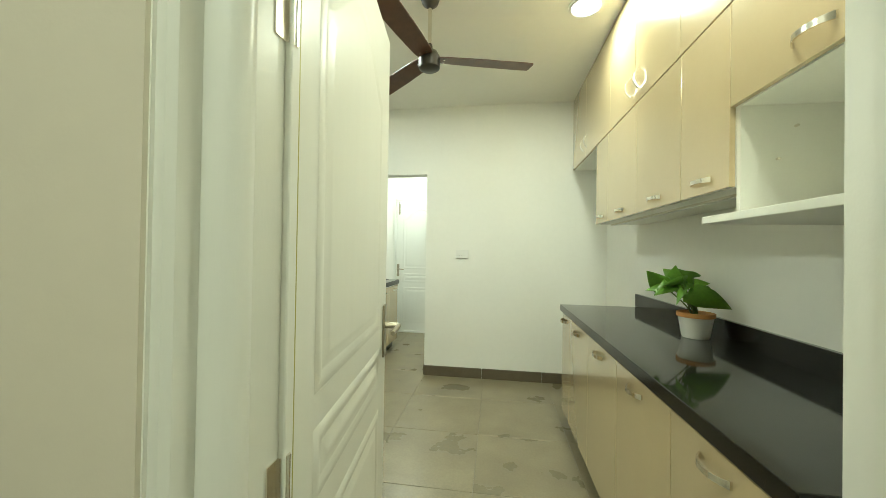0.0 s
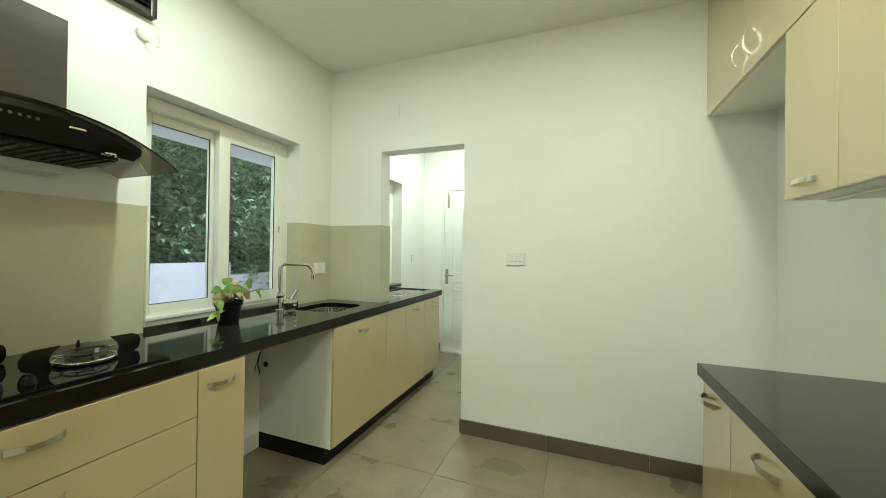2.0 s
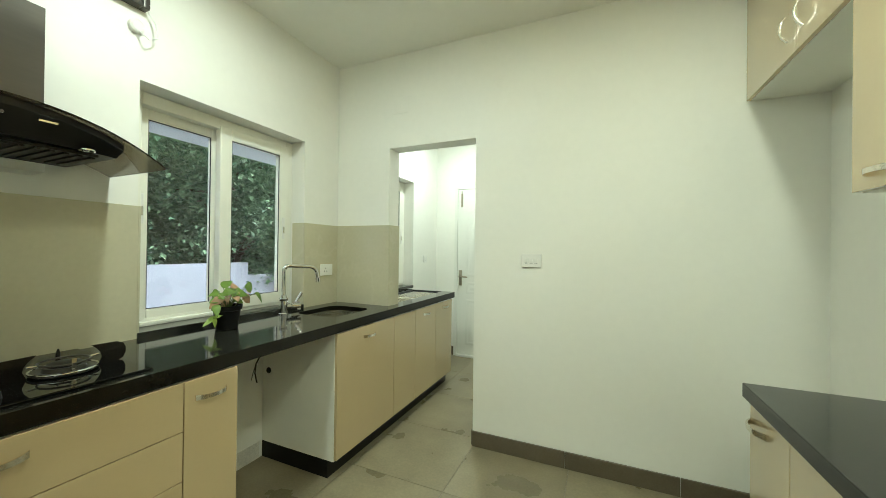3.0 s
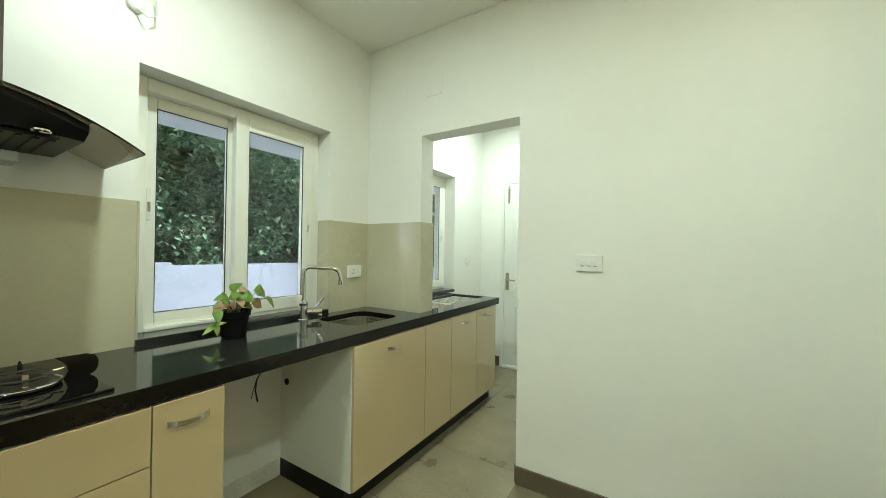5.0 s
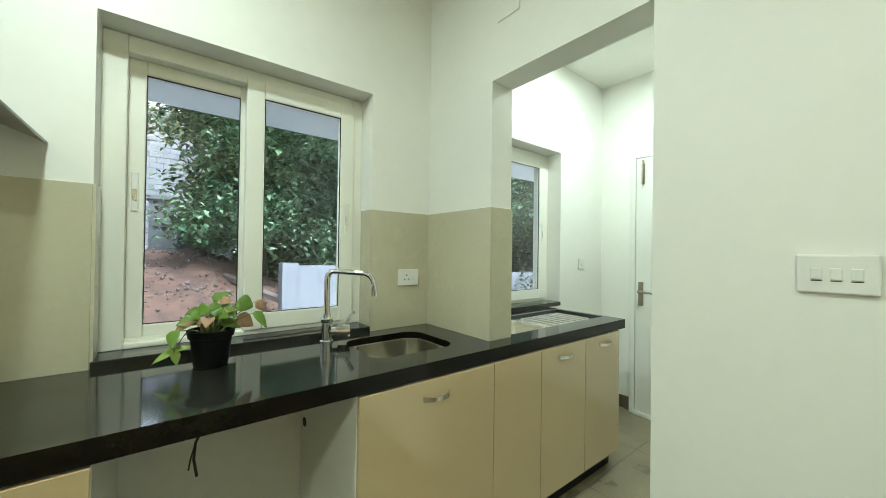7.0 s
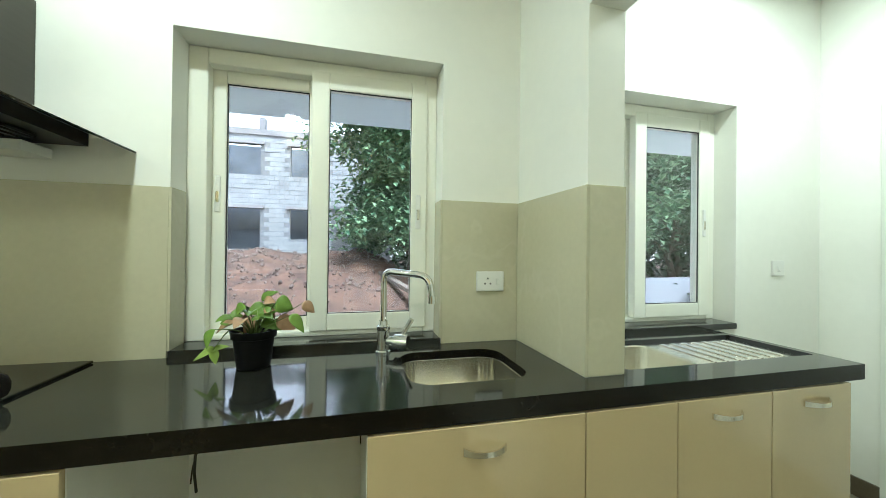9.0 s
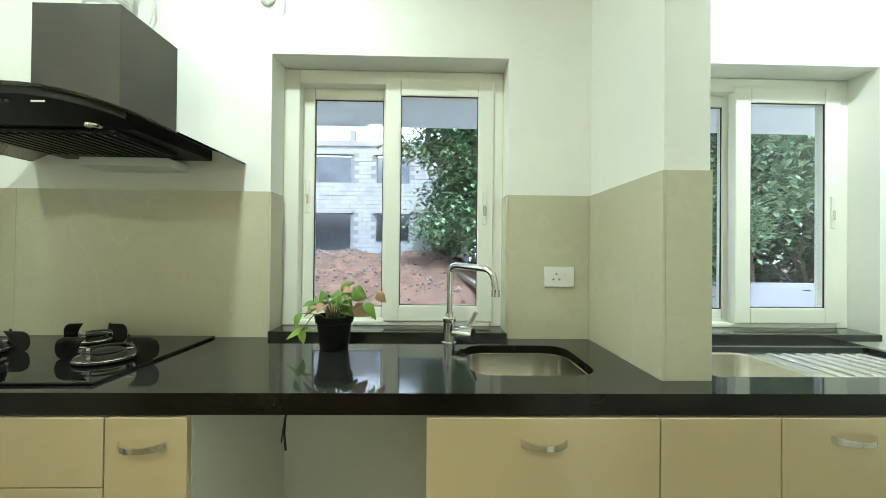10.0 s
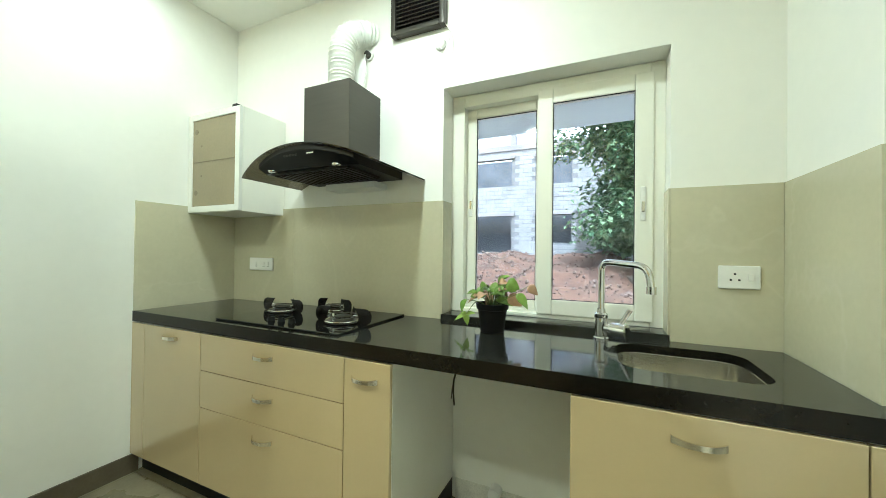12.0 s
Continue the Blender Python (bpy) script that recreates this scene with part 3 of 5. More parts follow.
base_unit("beige gloss base cabinet with one door in the utility", LF, 1, LB, 3.912, 4.294, [("door", 3.912, 4.294, ZB, ZT, (4.100, 0.765))], "base cabinets under the long worktop", bowl=True)
base_unit("beige gloss end base cabinet in the utility", LF, 1, LB, 4.295, 4.670, [("door", 4.295, 4.670, ZB, ZT, (4.494, 0.768))], "base cabinets under the long worktop")

RF = 0.455
RB = RX - 0.002
cuts = [0.737, 1.190, 1.650, 2.110, 2.590, 2.850]
for k, hy in zip(range(5), (0.980, 1.444, 1.890, 2.352, 2.770)):
    base_unit("beige gloss base cabinet with one tall door" if k < 4 else "narrow beige gloss base cabinet at the end of the run", RF, -1, RB, cuts[k] + 0.0005, cuts[k + 1] - 0.0005, [("door", cuts[k], cuts[k + 1], ZB, ZT, (hy, 0.772))], "base cabinets under the short worktop")


# ---- wall cabinets ----
def wall_unit(name, label, group, y0, y1, z0, z1, face, back, fronts, vertical=False, bottom=True):
    t = 0.018
    out = -1 if face < back else 1
    u = thing(name, ((face + back) / 2, (y0 + y1) / 2, z0), label, "cabinet", group)
    fx = face - out * 0.0185
    x0, x1 = min(fx, back), max(fx, back)
    part("side_board", box(x0, x1, y0, y0 + t, z0, z1), CARCASS, u)
    part("side_board", box(x0, x1, y1 - t, y1, z0, z1), CARCASS, u)
    part("bottom_board", box(x0, x1, y0 + t, y1 - t, z0, z0 + t), CARCASS, u)
    part("top_board", box(x0, x1, y0 + t, y1 - t, z1 - t, z1), CARCASS, u)
    for nm, a, b, c, d, h in fronts:
        front(u, nm, face, out, a, b, c, d, h, vertical)
    return u


UF = 0.68
lofts = [(2.530, 3.662, 3.165), (1.640, 2.530, 2.110), (0.738, 1.640, 1.190)]
for a, b, m in lofts:
    wall_unit("loft_cabinet", "beige gloss two-door loft cabinet up to the ceiling", "loft cabinets", a + 0.0005, b - 0.0005, 2.068, CEIL - 0.001, UF, RB,
              [("door", a, m, 2.068, CEIL - 0.002, (m - 0.058, 2.185)), ("door", m, b, 2.068, CEIL - 0.002, (m + 0.058, 2.185))], True)
for a, b, hy in ((2.560, 2.836, 2.705), (2.081, 2.560, 2.315), (1.625, 2.081, 1.851), (1.324, 1.625, 1.473)):
    wall_unit("wall_cabinet", "beige gloss wall cabinet with lift-up door", "wall cabinets", a + 0.0005, b - 0.0005, 1.478, 2.064, UF, RB, [("door", a, b, 1.478, 2.064, (hy, 1.522))])

# open niche with deep shelf under a flap
nu = thing("niche_cabinet", (0.85, 1.03, 1.36), "white open microwave niche with deep shelf and beige flap above", "cabinet", "wall cabinets")
part("side_board", box(0.70, RB, 1.305, 1.3225, 1.384, 2.064), CARCASS, nu)
part("side_board", box(0.70, RB, 0.738, 0.756, 1.384, 2.064), CARCASS, nu)
part("divider", box(0.70, RB, 0.756, 1.305, 1.728, 1.746), CARCASS, nu)
part("back_board", box(RB - 0.008, RB, 0.756, 1.305, 1.384, 2.064), CARCASS, nu)
part("shelf", box(0.600, RB, 0.738, 1.3225, 1.360, 1.383, bev=0.002), CARCASS, nu)
front(nu, "flap", UF, -1, 0.738, 1.323, 1.730, 2.064, (1.023, 1.790))
for i, (py, pz) in enumerate(((1.303, 1.56), (1.303, 1.66))):
    part("shelf_pin", tube([(0.80 + 0.05 * i, py + 0.002, pz), (0.80 + 0.05 * i, py - 0.008, pz)], 0.004, 8), NICKEL, nu)

# light profile under the wall cabinets
lp = thing("light_profile", (0.79, 2.1, 1.46), "slim aluminium light strip under the wall cabinets, off", "light")
part("housing", box(0.775, 0.805, 1.36, 2.80, 1.468, 1.478, bev=0.001), NICKEL, lp)
part("diffuser", box(0.779, 0.801, 1.365, 2.795, 1.4655, 1.4685), WHITE_PLASTIC, lp)

# small glass-fronted wall cabinet beside the hood
gc = thing("glass_cabinet", (-1.75, 0.97, 1.44), "white wall cabinet with frosted beige glass door, pale metal frame", "cabinet")
GY0, GY1, GF = 0.738, 1.205, -1.600
part("side_board", box(LB, GF - 0.022, GY0, GY0 + 0.018, 1.44, 2.036), CARCASS, gc)
part("side_board", box(LB, GF - 0.022, GY1 - 0.018, GY1, 1.44, 2.036), CARCASS, gc)
part("bottom_board", box(LB, GF - 0.022, GY0 + 0.018, GY1 - 0.018, 1.44, 1.458), CARCASS, gc)
part("top_board", box(LB, GF - 0.022, GY0 + 0.018, GY1 - 0.018, 2.018, 2.036), CARCASS, gc)
part("shelf", box(LB, GF - 0.03, GY0 + 0.018, GY1 - 0.018, 1.735, 1.753), CARCASS, gc)
gd = part("door", ring(GF - 0.021, GF, GY0 + 0.001, GY1 - 0.001, 1.441, 2.035, 0.036, 0.002), PALE_METAL, gc, "pale metal door frame")
part("glass", box(GF - 0.013, GF - 0.007, GY0 + 0.035, GY1 - 0.035, 1.475, 2.001), FROSTED, gd, "frosted beige glass")
for hz in (1.56, 1.66, 1.84, 1.93):
    part("hinge_disc", tube([(GF - 0.0068, GY0 + 0.07 + (0.05 if hz in (1.66, 1.84) else 0), hz), (GF - 0.0058, GY0 + 0.07 + (0.05 if hz in (1.66, 1.84) else 0), hz)], 0.016 if hz in (1.56, 1.93) else 0.006, 16), FROST_SPOT, gd)
part("rail", box(GF - 0.0068, GF - 0.004, GY0 + 0.046, GY1 - 0.046, 1.742, 1.747), FROST_SPOT, gd)
part("hinge", boxes([(GF - 0.075, GF - 0.035, 1.085, 1.125, 2.036, 2.072), (GF - 0.065, GF - 0.045, 1.110, 1.150, 2.036, 2.050)], bev=0.004), BLACK_METAL, gc, "black hinge block on the top")

# ---- sinks and tap ----
def ringz(loop, z, grow=0.0, c=(0, 0)):
    return [(c[0] + (x - c[0]) * (1 + grow), c[1] + (y - c[1]) * (1 + grow), z) for x, y in loop]


c1 = (-1.6325, 3.3115)
sk1 = thing("sink", (c1[0], c1[1], 0.70), "undermount stainless steel sink bowl with rounded corners", "sink", "sinks")
prof = [(TOP - 0.0282, 0.07), (TOP - 0.0286, 0.02), (TOP - 0.033, 0.0), (TOP - 0.19, -0.025), (TOP - 0.215, -0.05), (TOP - 0.228, -0.10), (TOP - 0.232, -0.2), (TOP - 0.236, -0.75)]
part("bowl", loft([ringz(S1, z, g, c1) for z, g in prof]), SINK_STEEL, sk1, smooth=50)
part("drain", lathe([(0.0, -0.230), (0.035, -0.230), (0.04, -0.233), (0.04, -0.240)], (c1[0], c1[1], TOP + 0.001), 20), CHROME, sk1)
sk2 = thing("sink", (-1.62, 4.27, 0.70), "inset stainless steel sink with ribbed draining board", "sink", "sinks")
bowl2 = round_rect(-1.765, -1.480, 3.865, 4.190, 0.05)
cb = (-1.6225, 4.0275)
bm = bmesh.new()
add_slab_hole(bm, -1.784, -1.459, 3.841, 4.699, TOP - 0.016, TOP - 0.014, bowl2)
board = part("draining_board", bm, STEEL, sk2, smooth=40)
for k in range(7):
    y = 4.27 + k * 0.058
    part("rib", tube([(-1.745, y, TOP - 0.0145), (-1.735, y, TOP - 0.011), (-1.51, y, TOP - 0.011), (-1.50, y, TOP - 0.0145)], 0.008, 8, flat=0.5), STEEL, board)
part("bowl", loft([ringz(bowl2, z, g, cb) for z, g in ((TOP - 0.0145, 0.0), (TOP - 0.02, -0.02), (TOP - 0.14, -0.05), (TOP - 0.17, -0.12), (TOP - 0.18, -0.6))]), STEEL, sk2, smooth=50)
part("rim", boxes([(-1.785, -1.783, 3.84, 4.70, TOP - 0.02, TOP + 0.002), (-1.785, -1.458, 4.698, 4.70, TOP - 0.02, TOP + 0.002)]), BLACK_RUBBER, sk2)


def bend(a, b, c, r, n=6):
    """Points of a rounded corner at b between a and c."""
    a, b, c = Vector(a), Vector(b), Vector(c)
    u, v = (a - b).normalized(), (c - b).normalized()
    p, q = b + u * r, b + v * r
    return [(1 - t) ** 2 * p + 2 * t * (1 - t) * b + t * t * q for t in [k / n for k in range(n + 1)]]


def tap(at, ang, name="kitchen_tap", high=0.31, reach=0.235, label="chrome swan-neck mixer tap beside the sink"):
    """A pillar mixer with a square-bent swivel spout and a side lever."""
    x, y, z = at
    d = Vector((math.cos(radians(ang)), math.sin(radians(ang)), 0))
    f = thing(name, at, label, "tap")
    part("base", lathe([(0.0, 0.0), (0.029, 0.0), (0.029, 0.006), (0.025, 0.010), (0.024, 0.085), (0.026, 0.088), (0.026, 0.100), (0.018, 0.106), (0.016, 0.120), (0.0, 0.120)], at, 24), CHROME, f)
    p0, p1 = Vector((x, y, z + 0.1)), Vector((x, y, z + high))
    p2 = p1 + d * reach + Vector((0, 0, -0.012))
    p3 = p2 + d * 0.012 + Vector((0, 0, -0.085))
    part("spout", tube([p0, p0.lerp(p1, 0.5)] + bend(p0, p1, p2, 0.04) + bend(p1, p2, p3, 0.045) + [p3], 0.0125, 16), CHROME, f)
    part("aerator", tube([p3 + Vector((0, 0, 0.014)), p3 + Vector((0, 0, -0.012))], 0.0158, 16), CHROME, f)
    s = Vector((0.45, 0.89, 0)).normalized()
    b0 = Vector((x, y, z + 0.045))
    part("cartridge", tube([b0, b0 + s * 0.045, b0 + s * 0.047, b0 + s * 0.100], 0.0, 18, radii=[0.017, 0.017, 0.028, 0.028]), CHROME, f)
    l0 = b0 + s * 0.068
    part("lever", tube([l0, l0 + Vector((0.0, 0.01, 0.028)), l0 + s * 0.045 + Vector((0, 0.0, 0.085))], 0.0065, 12, radii=[0.009, 0.008, 0.0095]), CHROME, f)
    return f


tap((-1.830, 3.066, TOP), 51, reach=0.195)
tap((-1.86, 3.99, SILL - 0.025), -20, high=0.24, reach=0.14, label="chrome tap above the utility sink")

# ---- hob ----
hb = thing("gas_hob", (-1.64, 1.745, TOP), "black glass built-in gas hob with three burners", "hob")
HX0, HX1, HY0, HY1 = -1.895, -1.375, 1.372, 2.116
part("glass_top", box(HX0, HX1, HY0, HY1, TOP + 0.001, TOP + 0.009, bev=0.003), BLACK_GLASS, hb)
HZ = TOP + 0.009


def burner(x, y, r):
    """A gas burner: steel dish, ring and cap, two upright ear plates, a strap and a spark pin."""
    k = r / 0.05
    b = part("burner", lathe([(0.0, 0.0), (r * 1.30, 0.0), (r * 1.45, 0.005), (r * 1.42, 0.012), (r * 1.25, 0.010), (r * 0.95, 0.009), (r * 0.9, 0.022), (0.0, 0.022)], (x, y, HZ), 32), GREY_METAL, hb, "dark grey burner dish")
    rim = [(x + math.cos(2 * math.pi * i / 36) * r * 1.43, y + math.sin(2 * math.pi * i / 36) * r * 1.43, HZ + 0.011) for i in range(37)]
    part("dish_rim", tube(rim, 0.0034, 8), CHROME, b, "bright steel rim")
    part("burner_cap", lathe([(0.0, 0.034), (r * 0.5, 0.034), (r * 0.72, 0.030), (r * 0.74, 0.0222), (0.0, 0.0222)], (x, y, HZ), 28), BLACK_METAL, b)
    hoop = [(x + math.cos(2 * math.pi * i / 30) * r * 1.08, y + math.sin(2 * math.pi * i / 30) * r * 1.08, HZ + 0.034) for i in range(31)]
    part("support_ring", tube(hoop, 0.0032, 8), GREY_METAL, b, "dark grey steel pan ring")
    outline = [(0.062, 0.0), (0.104, 0.0), (0.113, 0.006), (0.118, 0.020), (0.118, 0.036), (0.112, 0.049), (0.098, 0.056), (0.048, 0.057), (0.058, 0.046), (0.066, 0.034), (0.069, 0.020)]
    for side in (-1, 1):
        rings = [[(x + dx, y + side * u * k * 1.22, HZ + 0.0005 + v * 1.2) for u, v in outline] for dx in (-0.0025, 0.0025)]
        part("support_ear", loft(rings, True, True), EAR_METAL, b, "dark enamelled ear plate", smooth=25)
        part("support_arm", tube([(x, y + side * r * 1.08, HZ + 0.034), (x, y + side * 0.076 * k, HZ + 0.036)], 0.003, 6), CHROME, b)
    part("strap", loft([[(x + r * 1.08 + d, y + w, HZ + z) for d, w in ((-0.002, -0.006), (0.002, -0.006), (0.002, 0.006), (-0.002, 0.006))] for z in (0.004, 0.030, 0.044, 0.050)], True, True), CHROME, b)
    part("spark_pin", lathe([(0.0, 0.058), (0.003, 0.054), (0.006, 0.040), (0.007, 0.0), (0.0, 0.0)], (x - r * 1.25, y + 0.008, HZ + 0.006), 10), BLACK_METAL, b)


burner(-1.658, 1.495, 0.050)
burner(-1.790, 1.735, 0.040)
burner(-1.580, 1.968, 0.056)
for ky in (1.655, 1.72, 1.785):
    kb = part("knob", lathe([(0.0, 0.020), (0.012, 0.020), (0.014, 0.017), (0.017, 0.0), (0.0, 0.0)], (-1.452, ky, HZ), 20), BLACK_METAL, hb)
    part("grip", box(-1.466, -1.438, ky - 0.0035, ky + 0.0035, HZ + 0.018, HZ + 0.029, bev=0.002), BLACK_METAL, kb)

# ---- hood ----
hd = thing("cooker_hood", (-1.75, 1.785, 1.55), "dark grey chimney hood with curved smoked glass canopy", "cooker hood")
HC = 1.785
part("chimney", box(LB, -1.648, HC - 0.148, HC + 0.148, 1.66, 2.070, bev=0.002), GREY_METAL, hd)
CZ0, CZ1, HALF = 1.592, 1.700, 0.432


def arch(y):
    return CZ1 - (CZ1 - CZ0) * ((y - HC) / HALF) ** 2


rows = []
for k in range(25):
    y = HC - HALF + 2 * HALF * k / 24
    z = arch(y)
    fx = -1.440 - 0.07 * abs((y - HC) / HALF) ** 2.2
    rows.append([(LB, y, z), (fx, y, z), (fx, y, z + 0.007), (LB, y, z + 0.007)])
cn = part("canopy", loft(rows, True, True), SMOKED, hd, "curved smoked glass canopy", smooth=20)
rows = []
for k in range(17):
    y = HC - 0.295 + 0.59 * k / 16
    z = arch(y) - 0.001
    u = abs((y - HC) / 0.295)
    fx = -1.452 - 0.05 * u ** 2
    zb = min(z - 0.012, 1.606)
    rows.append([(LB, y, zb), (fx - 0.045, y, zb), (fx, y, z - 0.022), (fx, y, z), (LB, y, z)])
part("motor_housing", loft(rows, True, True), BLACK_METAL, hd, smooth=25)
fl = part("filter", box(-1.79, -1.53, HC - 0.24, HC + 0.24, 1.594, 1.604, bev=0.002), MESH_METAL, hd, "metal grease filter")
for k in range(15):
    yy = HC - 0.225 + k * 0.032
    part("slat", box(-1.78, -1.54, yy, yy + 0.012, 1.588, 1.594), MESH_METAL, fl)
for k in range(5):
    part("button", tube([(-1.4565, HC - 0.065 + k * 0.018, 1.655), (-1.450, HC - 0.065 + k * 0.018, 1.655)], 0.0042, 10), GREY_METAL, hd)
part("badge", box(-1.4560, -1.4505, HC + 0.075, HC + 0.115, 1.652, 1.658), NICKEL, hd)
for ly in (HC - 0.2, HC + 0.2):
    part("lamp", lathe([(0.0, -0.004), (0.018, -0.004), (0.022, 0.0), (0.022, 0.004), (0.0, 0.004)], (-1.505, ly, 1.604), 18), CHROME, hd)
part("oil_tray", box(LB + 0.002, -1.795, HC - 0.13, HC + 0.20, 1.555, 1.5875, bev=0.003), WHITE_PLASTIC, hd, "white oil collector tray")

# corrugated duct
duct = thing("vent_duct", (-1.79, 1.775, 2.07), "white corrugated flexible duct bending from the hood into the wall", "duct")
path = [Vector((-1.785, 1.765, 2.071)), Vector((-1.785, 1.765, 2.28))]
for k in range(1, 13):
    t = radians(90 * k / 12)
    path.append(Vector((-1.785 - 0.02 * (1 - math.cos(t)) - 0.13 * (1 - math.cos(t)) ** 1.6, 1.765 + 0.10 * (1 - math.cos(t)), 2.28 + 0.16 * math.sin(t))))
fine, radii = [], []
for a, b in zip(path, path[1:]):
    m = max(2, int((b - a).length / 0.006))
    for j in range(m):
        fine.append(a.lerp(b, j / m))
radii = [0.066 + 0.006 * math.sin(i * 1.9) for i in range(len(fine))]
part("hose", tube(fine, 0.07, 24, radii=radii), DUCT_PLASTIC, duct, smooth=60)

# plug and lead above the hood
pg = thing("plug", (WX, 1.855, 2.30), "grey plug with thin white lead above the hood", "plug")
part("socket_base", tube([(WX, 1.855, 2.325), (WX + 0.012, 1.855, 2.325)], 0.028, 18), WHITE_PLASTIC, pg)
part("plug_body", tube([(WX + 0.012, 1.855, 2.325), (WX + 0.03, 1.855, 2.325), (WX + 0.045, 1.855, 2.315)], 0.018, 12, radii=[0.019, 0.018, 0.008]), GREY_METAL, pg)
part("lead", tube([(WX + 0.045, 1.855, 2.315), (WX + 0.06, 1.865, 2.27), (WX + 0.05, 1.87, 2.22), (WX + 0.03, 1.84, 2.16), (WX + 0.03, 1.80, 2.09)], 0.0035, 6), WHITE_PLASTIC, pg)

# exhaust fan grille high on the wall
ex = thing("exhaust_fan", (WX, 2.18, 2.37), "dark grey louvred exhaust fan on the wall above the window", "exhaust fan")
part("frame", ring(WX, WX + 0.045, 2.02, 2.335, 2.372, 2.672, 0.028), GREY_METAL, ex)
part("back", box(WX, WX + 0.006, 2.048, 2.307, 2.40, 2.644), BLACK_METAL, ex)
for k in range(11):
    z = 2.408 + k * 0.0215
    bm = box(WX + 0.012, WX + 0.036, 2.049, 2.306, z, z + 0.004)
    bmesh.ops.rotate(bm, verts=bm.verts, cent=(WX + 0.024, 2.18, z), matrix=Matrix.Rotation(radians(28), 3, "Y"))
    part("louvre", bm, GREY_METAL, ex)
jr = thing("cable_rose", (WX, 2.30, 2.29), "small round white junction box with a loop of lead", "junction box")
part("cover", tube([(WX, 2.30, 2.29), (WX + 0.018, 2.30, 2.29), (WX + 0.024, 2.30, 2.29)], 0.03, 20, radii=[0.031, 0.030, 0.022]), WHITE_PLASTIC, jr)
part("lead", tube([(WX + 0.02, 2.30, 2.27), (WX + 0.05, 2.33, 2.235), (WX + 0.05, 2.365, 2.26), (WX + 0.03, 2.365, 2.33), (WX + 0.02, 2.33, 2.385)], 0.003, 6), WHITE_PLASTIC, jr)


# ---- sockets and switches ----
def wall_plate(name, label, at, normal, w, h, kind):
    """A plastic wall plate with its rockers or pin holes."""
    n = Vector(normal)
    s = Vector((0, 0, 1)).cross(n)
    p = thing(name, at, label, "switch" if kind != "socket" else "socket")

    def slab(u0, u1, v0, v1, d0, d1, bev):
        a = Vector(at) + s * u0 + n * d0
        b = Vector(at) + s * u1 + n * d1
        return box(min(a.x, b.x), max(a.x, b.x), min(a.y, b.y), max(a.y, b.y), at[2] + v0, at[2] + v1, bev=bev)
    part("plate", slab(-w / 2, w / 2, -h / 2, h / 2, 0, 0.011, 0.004), WHITE_PLASTIC, p)
    if kind == "socket":
        part("rocker", slab(w * 0.20, w * 0.34, -0.014, 0.014, 0.010, 0.015, 0.002), WHITE_PLASTIC, p)
        for u, v in ((-w * 0.10, 0.012), (-w * 0.20, -0.010), (0.0, -0.010)):
            part("pin_hole", slab(u - 0.0035, u + 0.0035, v - 0.0035, v + 0.0035, 0.0105, 0.0114, 0), BLACK_RUBBER, p)
    else:
        for u in kind:
            part("rocker", slab(u * w - 0.009, u * w + 0.009, -0.013, 0.013, 0.010, 0.0145, 0.002), WHITE_PLASTIC, p)
            part("rocker_gap", slab(u * w - 0.009, u * w + 0.009, -0.016, -0.0145, 0.0105, 0.0115, 0), GREY_METAL, p)
    return p


wall_plate("power_socket", "white plastic power socket with switch on the tiled wall", (WX + 0.009, 3.526, 1.140), (1, 0, 0), 0.125, 0.085, "socket")
wall_plate("switch_plate", "white plastic two-gang switch plate on the tiled wall", (WX + 0.009, 1.02, 1.127), (1, 0, 0), 0.215, 0.082, (-0.2, 0.12, 0.3))
wall_plate("switch_plate", "white plastic three-gang switch plate on the painted wall", (-0.383, NY, 1.240), (0, -1, 0), 0.125, 0.085, (-0.24, 0.0, 0.24))
wall_plate("switch_plate", "small white switch plate beside the utility window", (WX, 5.22, 1.195), (1, 0, 0), 0.085, 0.085, (0.0,))
solid("access_cover", box(-1.405, -1.280, NY - 0.005, NY, 2.304, 2.425, bev=0.002), PAINT, "flat white cover plate above the opening", "cover plate")

# ---- cable and pipe in the empty bay ----
cb_ = thing("cable", (WX + 0.3, 2.44, 0.7), "thin dark cable hanging under the worktop", "cable")
part("strand", tube([(-1.45, 2.600, 0.826), (-1.452, 2.594, 0.79), (-1.462, 2.580, 0.755), (-1.465, 2.577, 0.71), (-1.46, 2.584, 0.665)], 0.0035, 6), CABLE, cb_)
part("strand", tube([(-1.462, 2.580, 0.755), (-1.470, 2.570, 0.71), (-1.474, 2.566, 0.68)], 0.002, 6), CABLE, cb_)
pp = thing("drain_stub", (WX, 2.62, 0.1), "short white waste pipe stub low on the wall", "pipe")
part("pipe", tube([(WX, 2.62, 0.10), (WX + 0.05, 2.62, 0.10), (WX + 0.055, 2.62, 0.10)], 0.028, 18), WHITE_PLASTIC, pp)
solid("hole_cap", tube([(-1.860, 2.9895, 0.543), (-1.860, 2.985, 0.543)], 0.018, 18), BLACK_RUBBER, "round black cable hole cap on the side board", "cap")

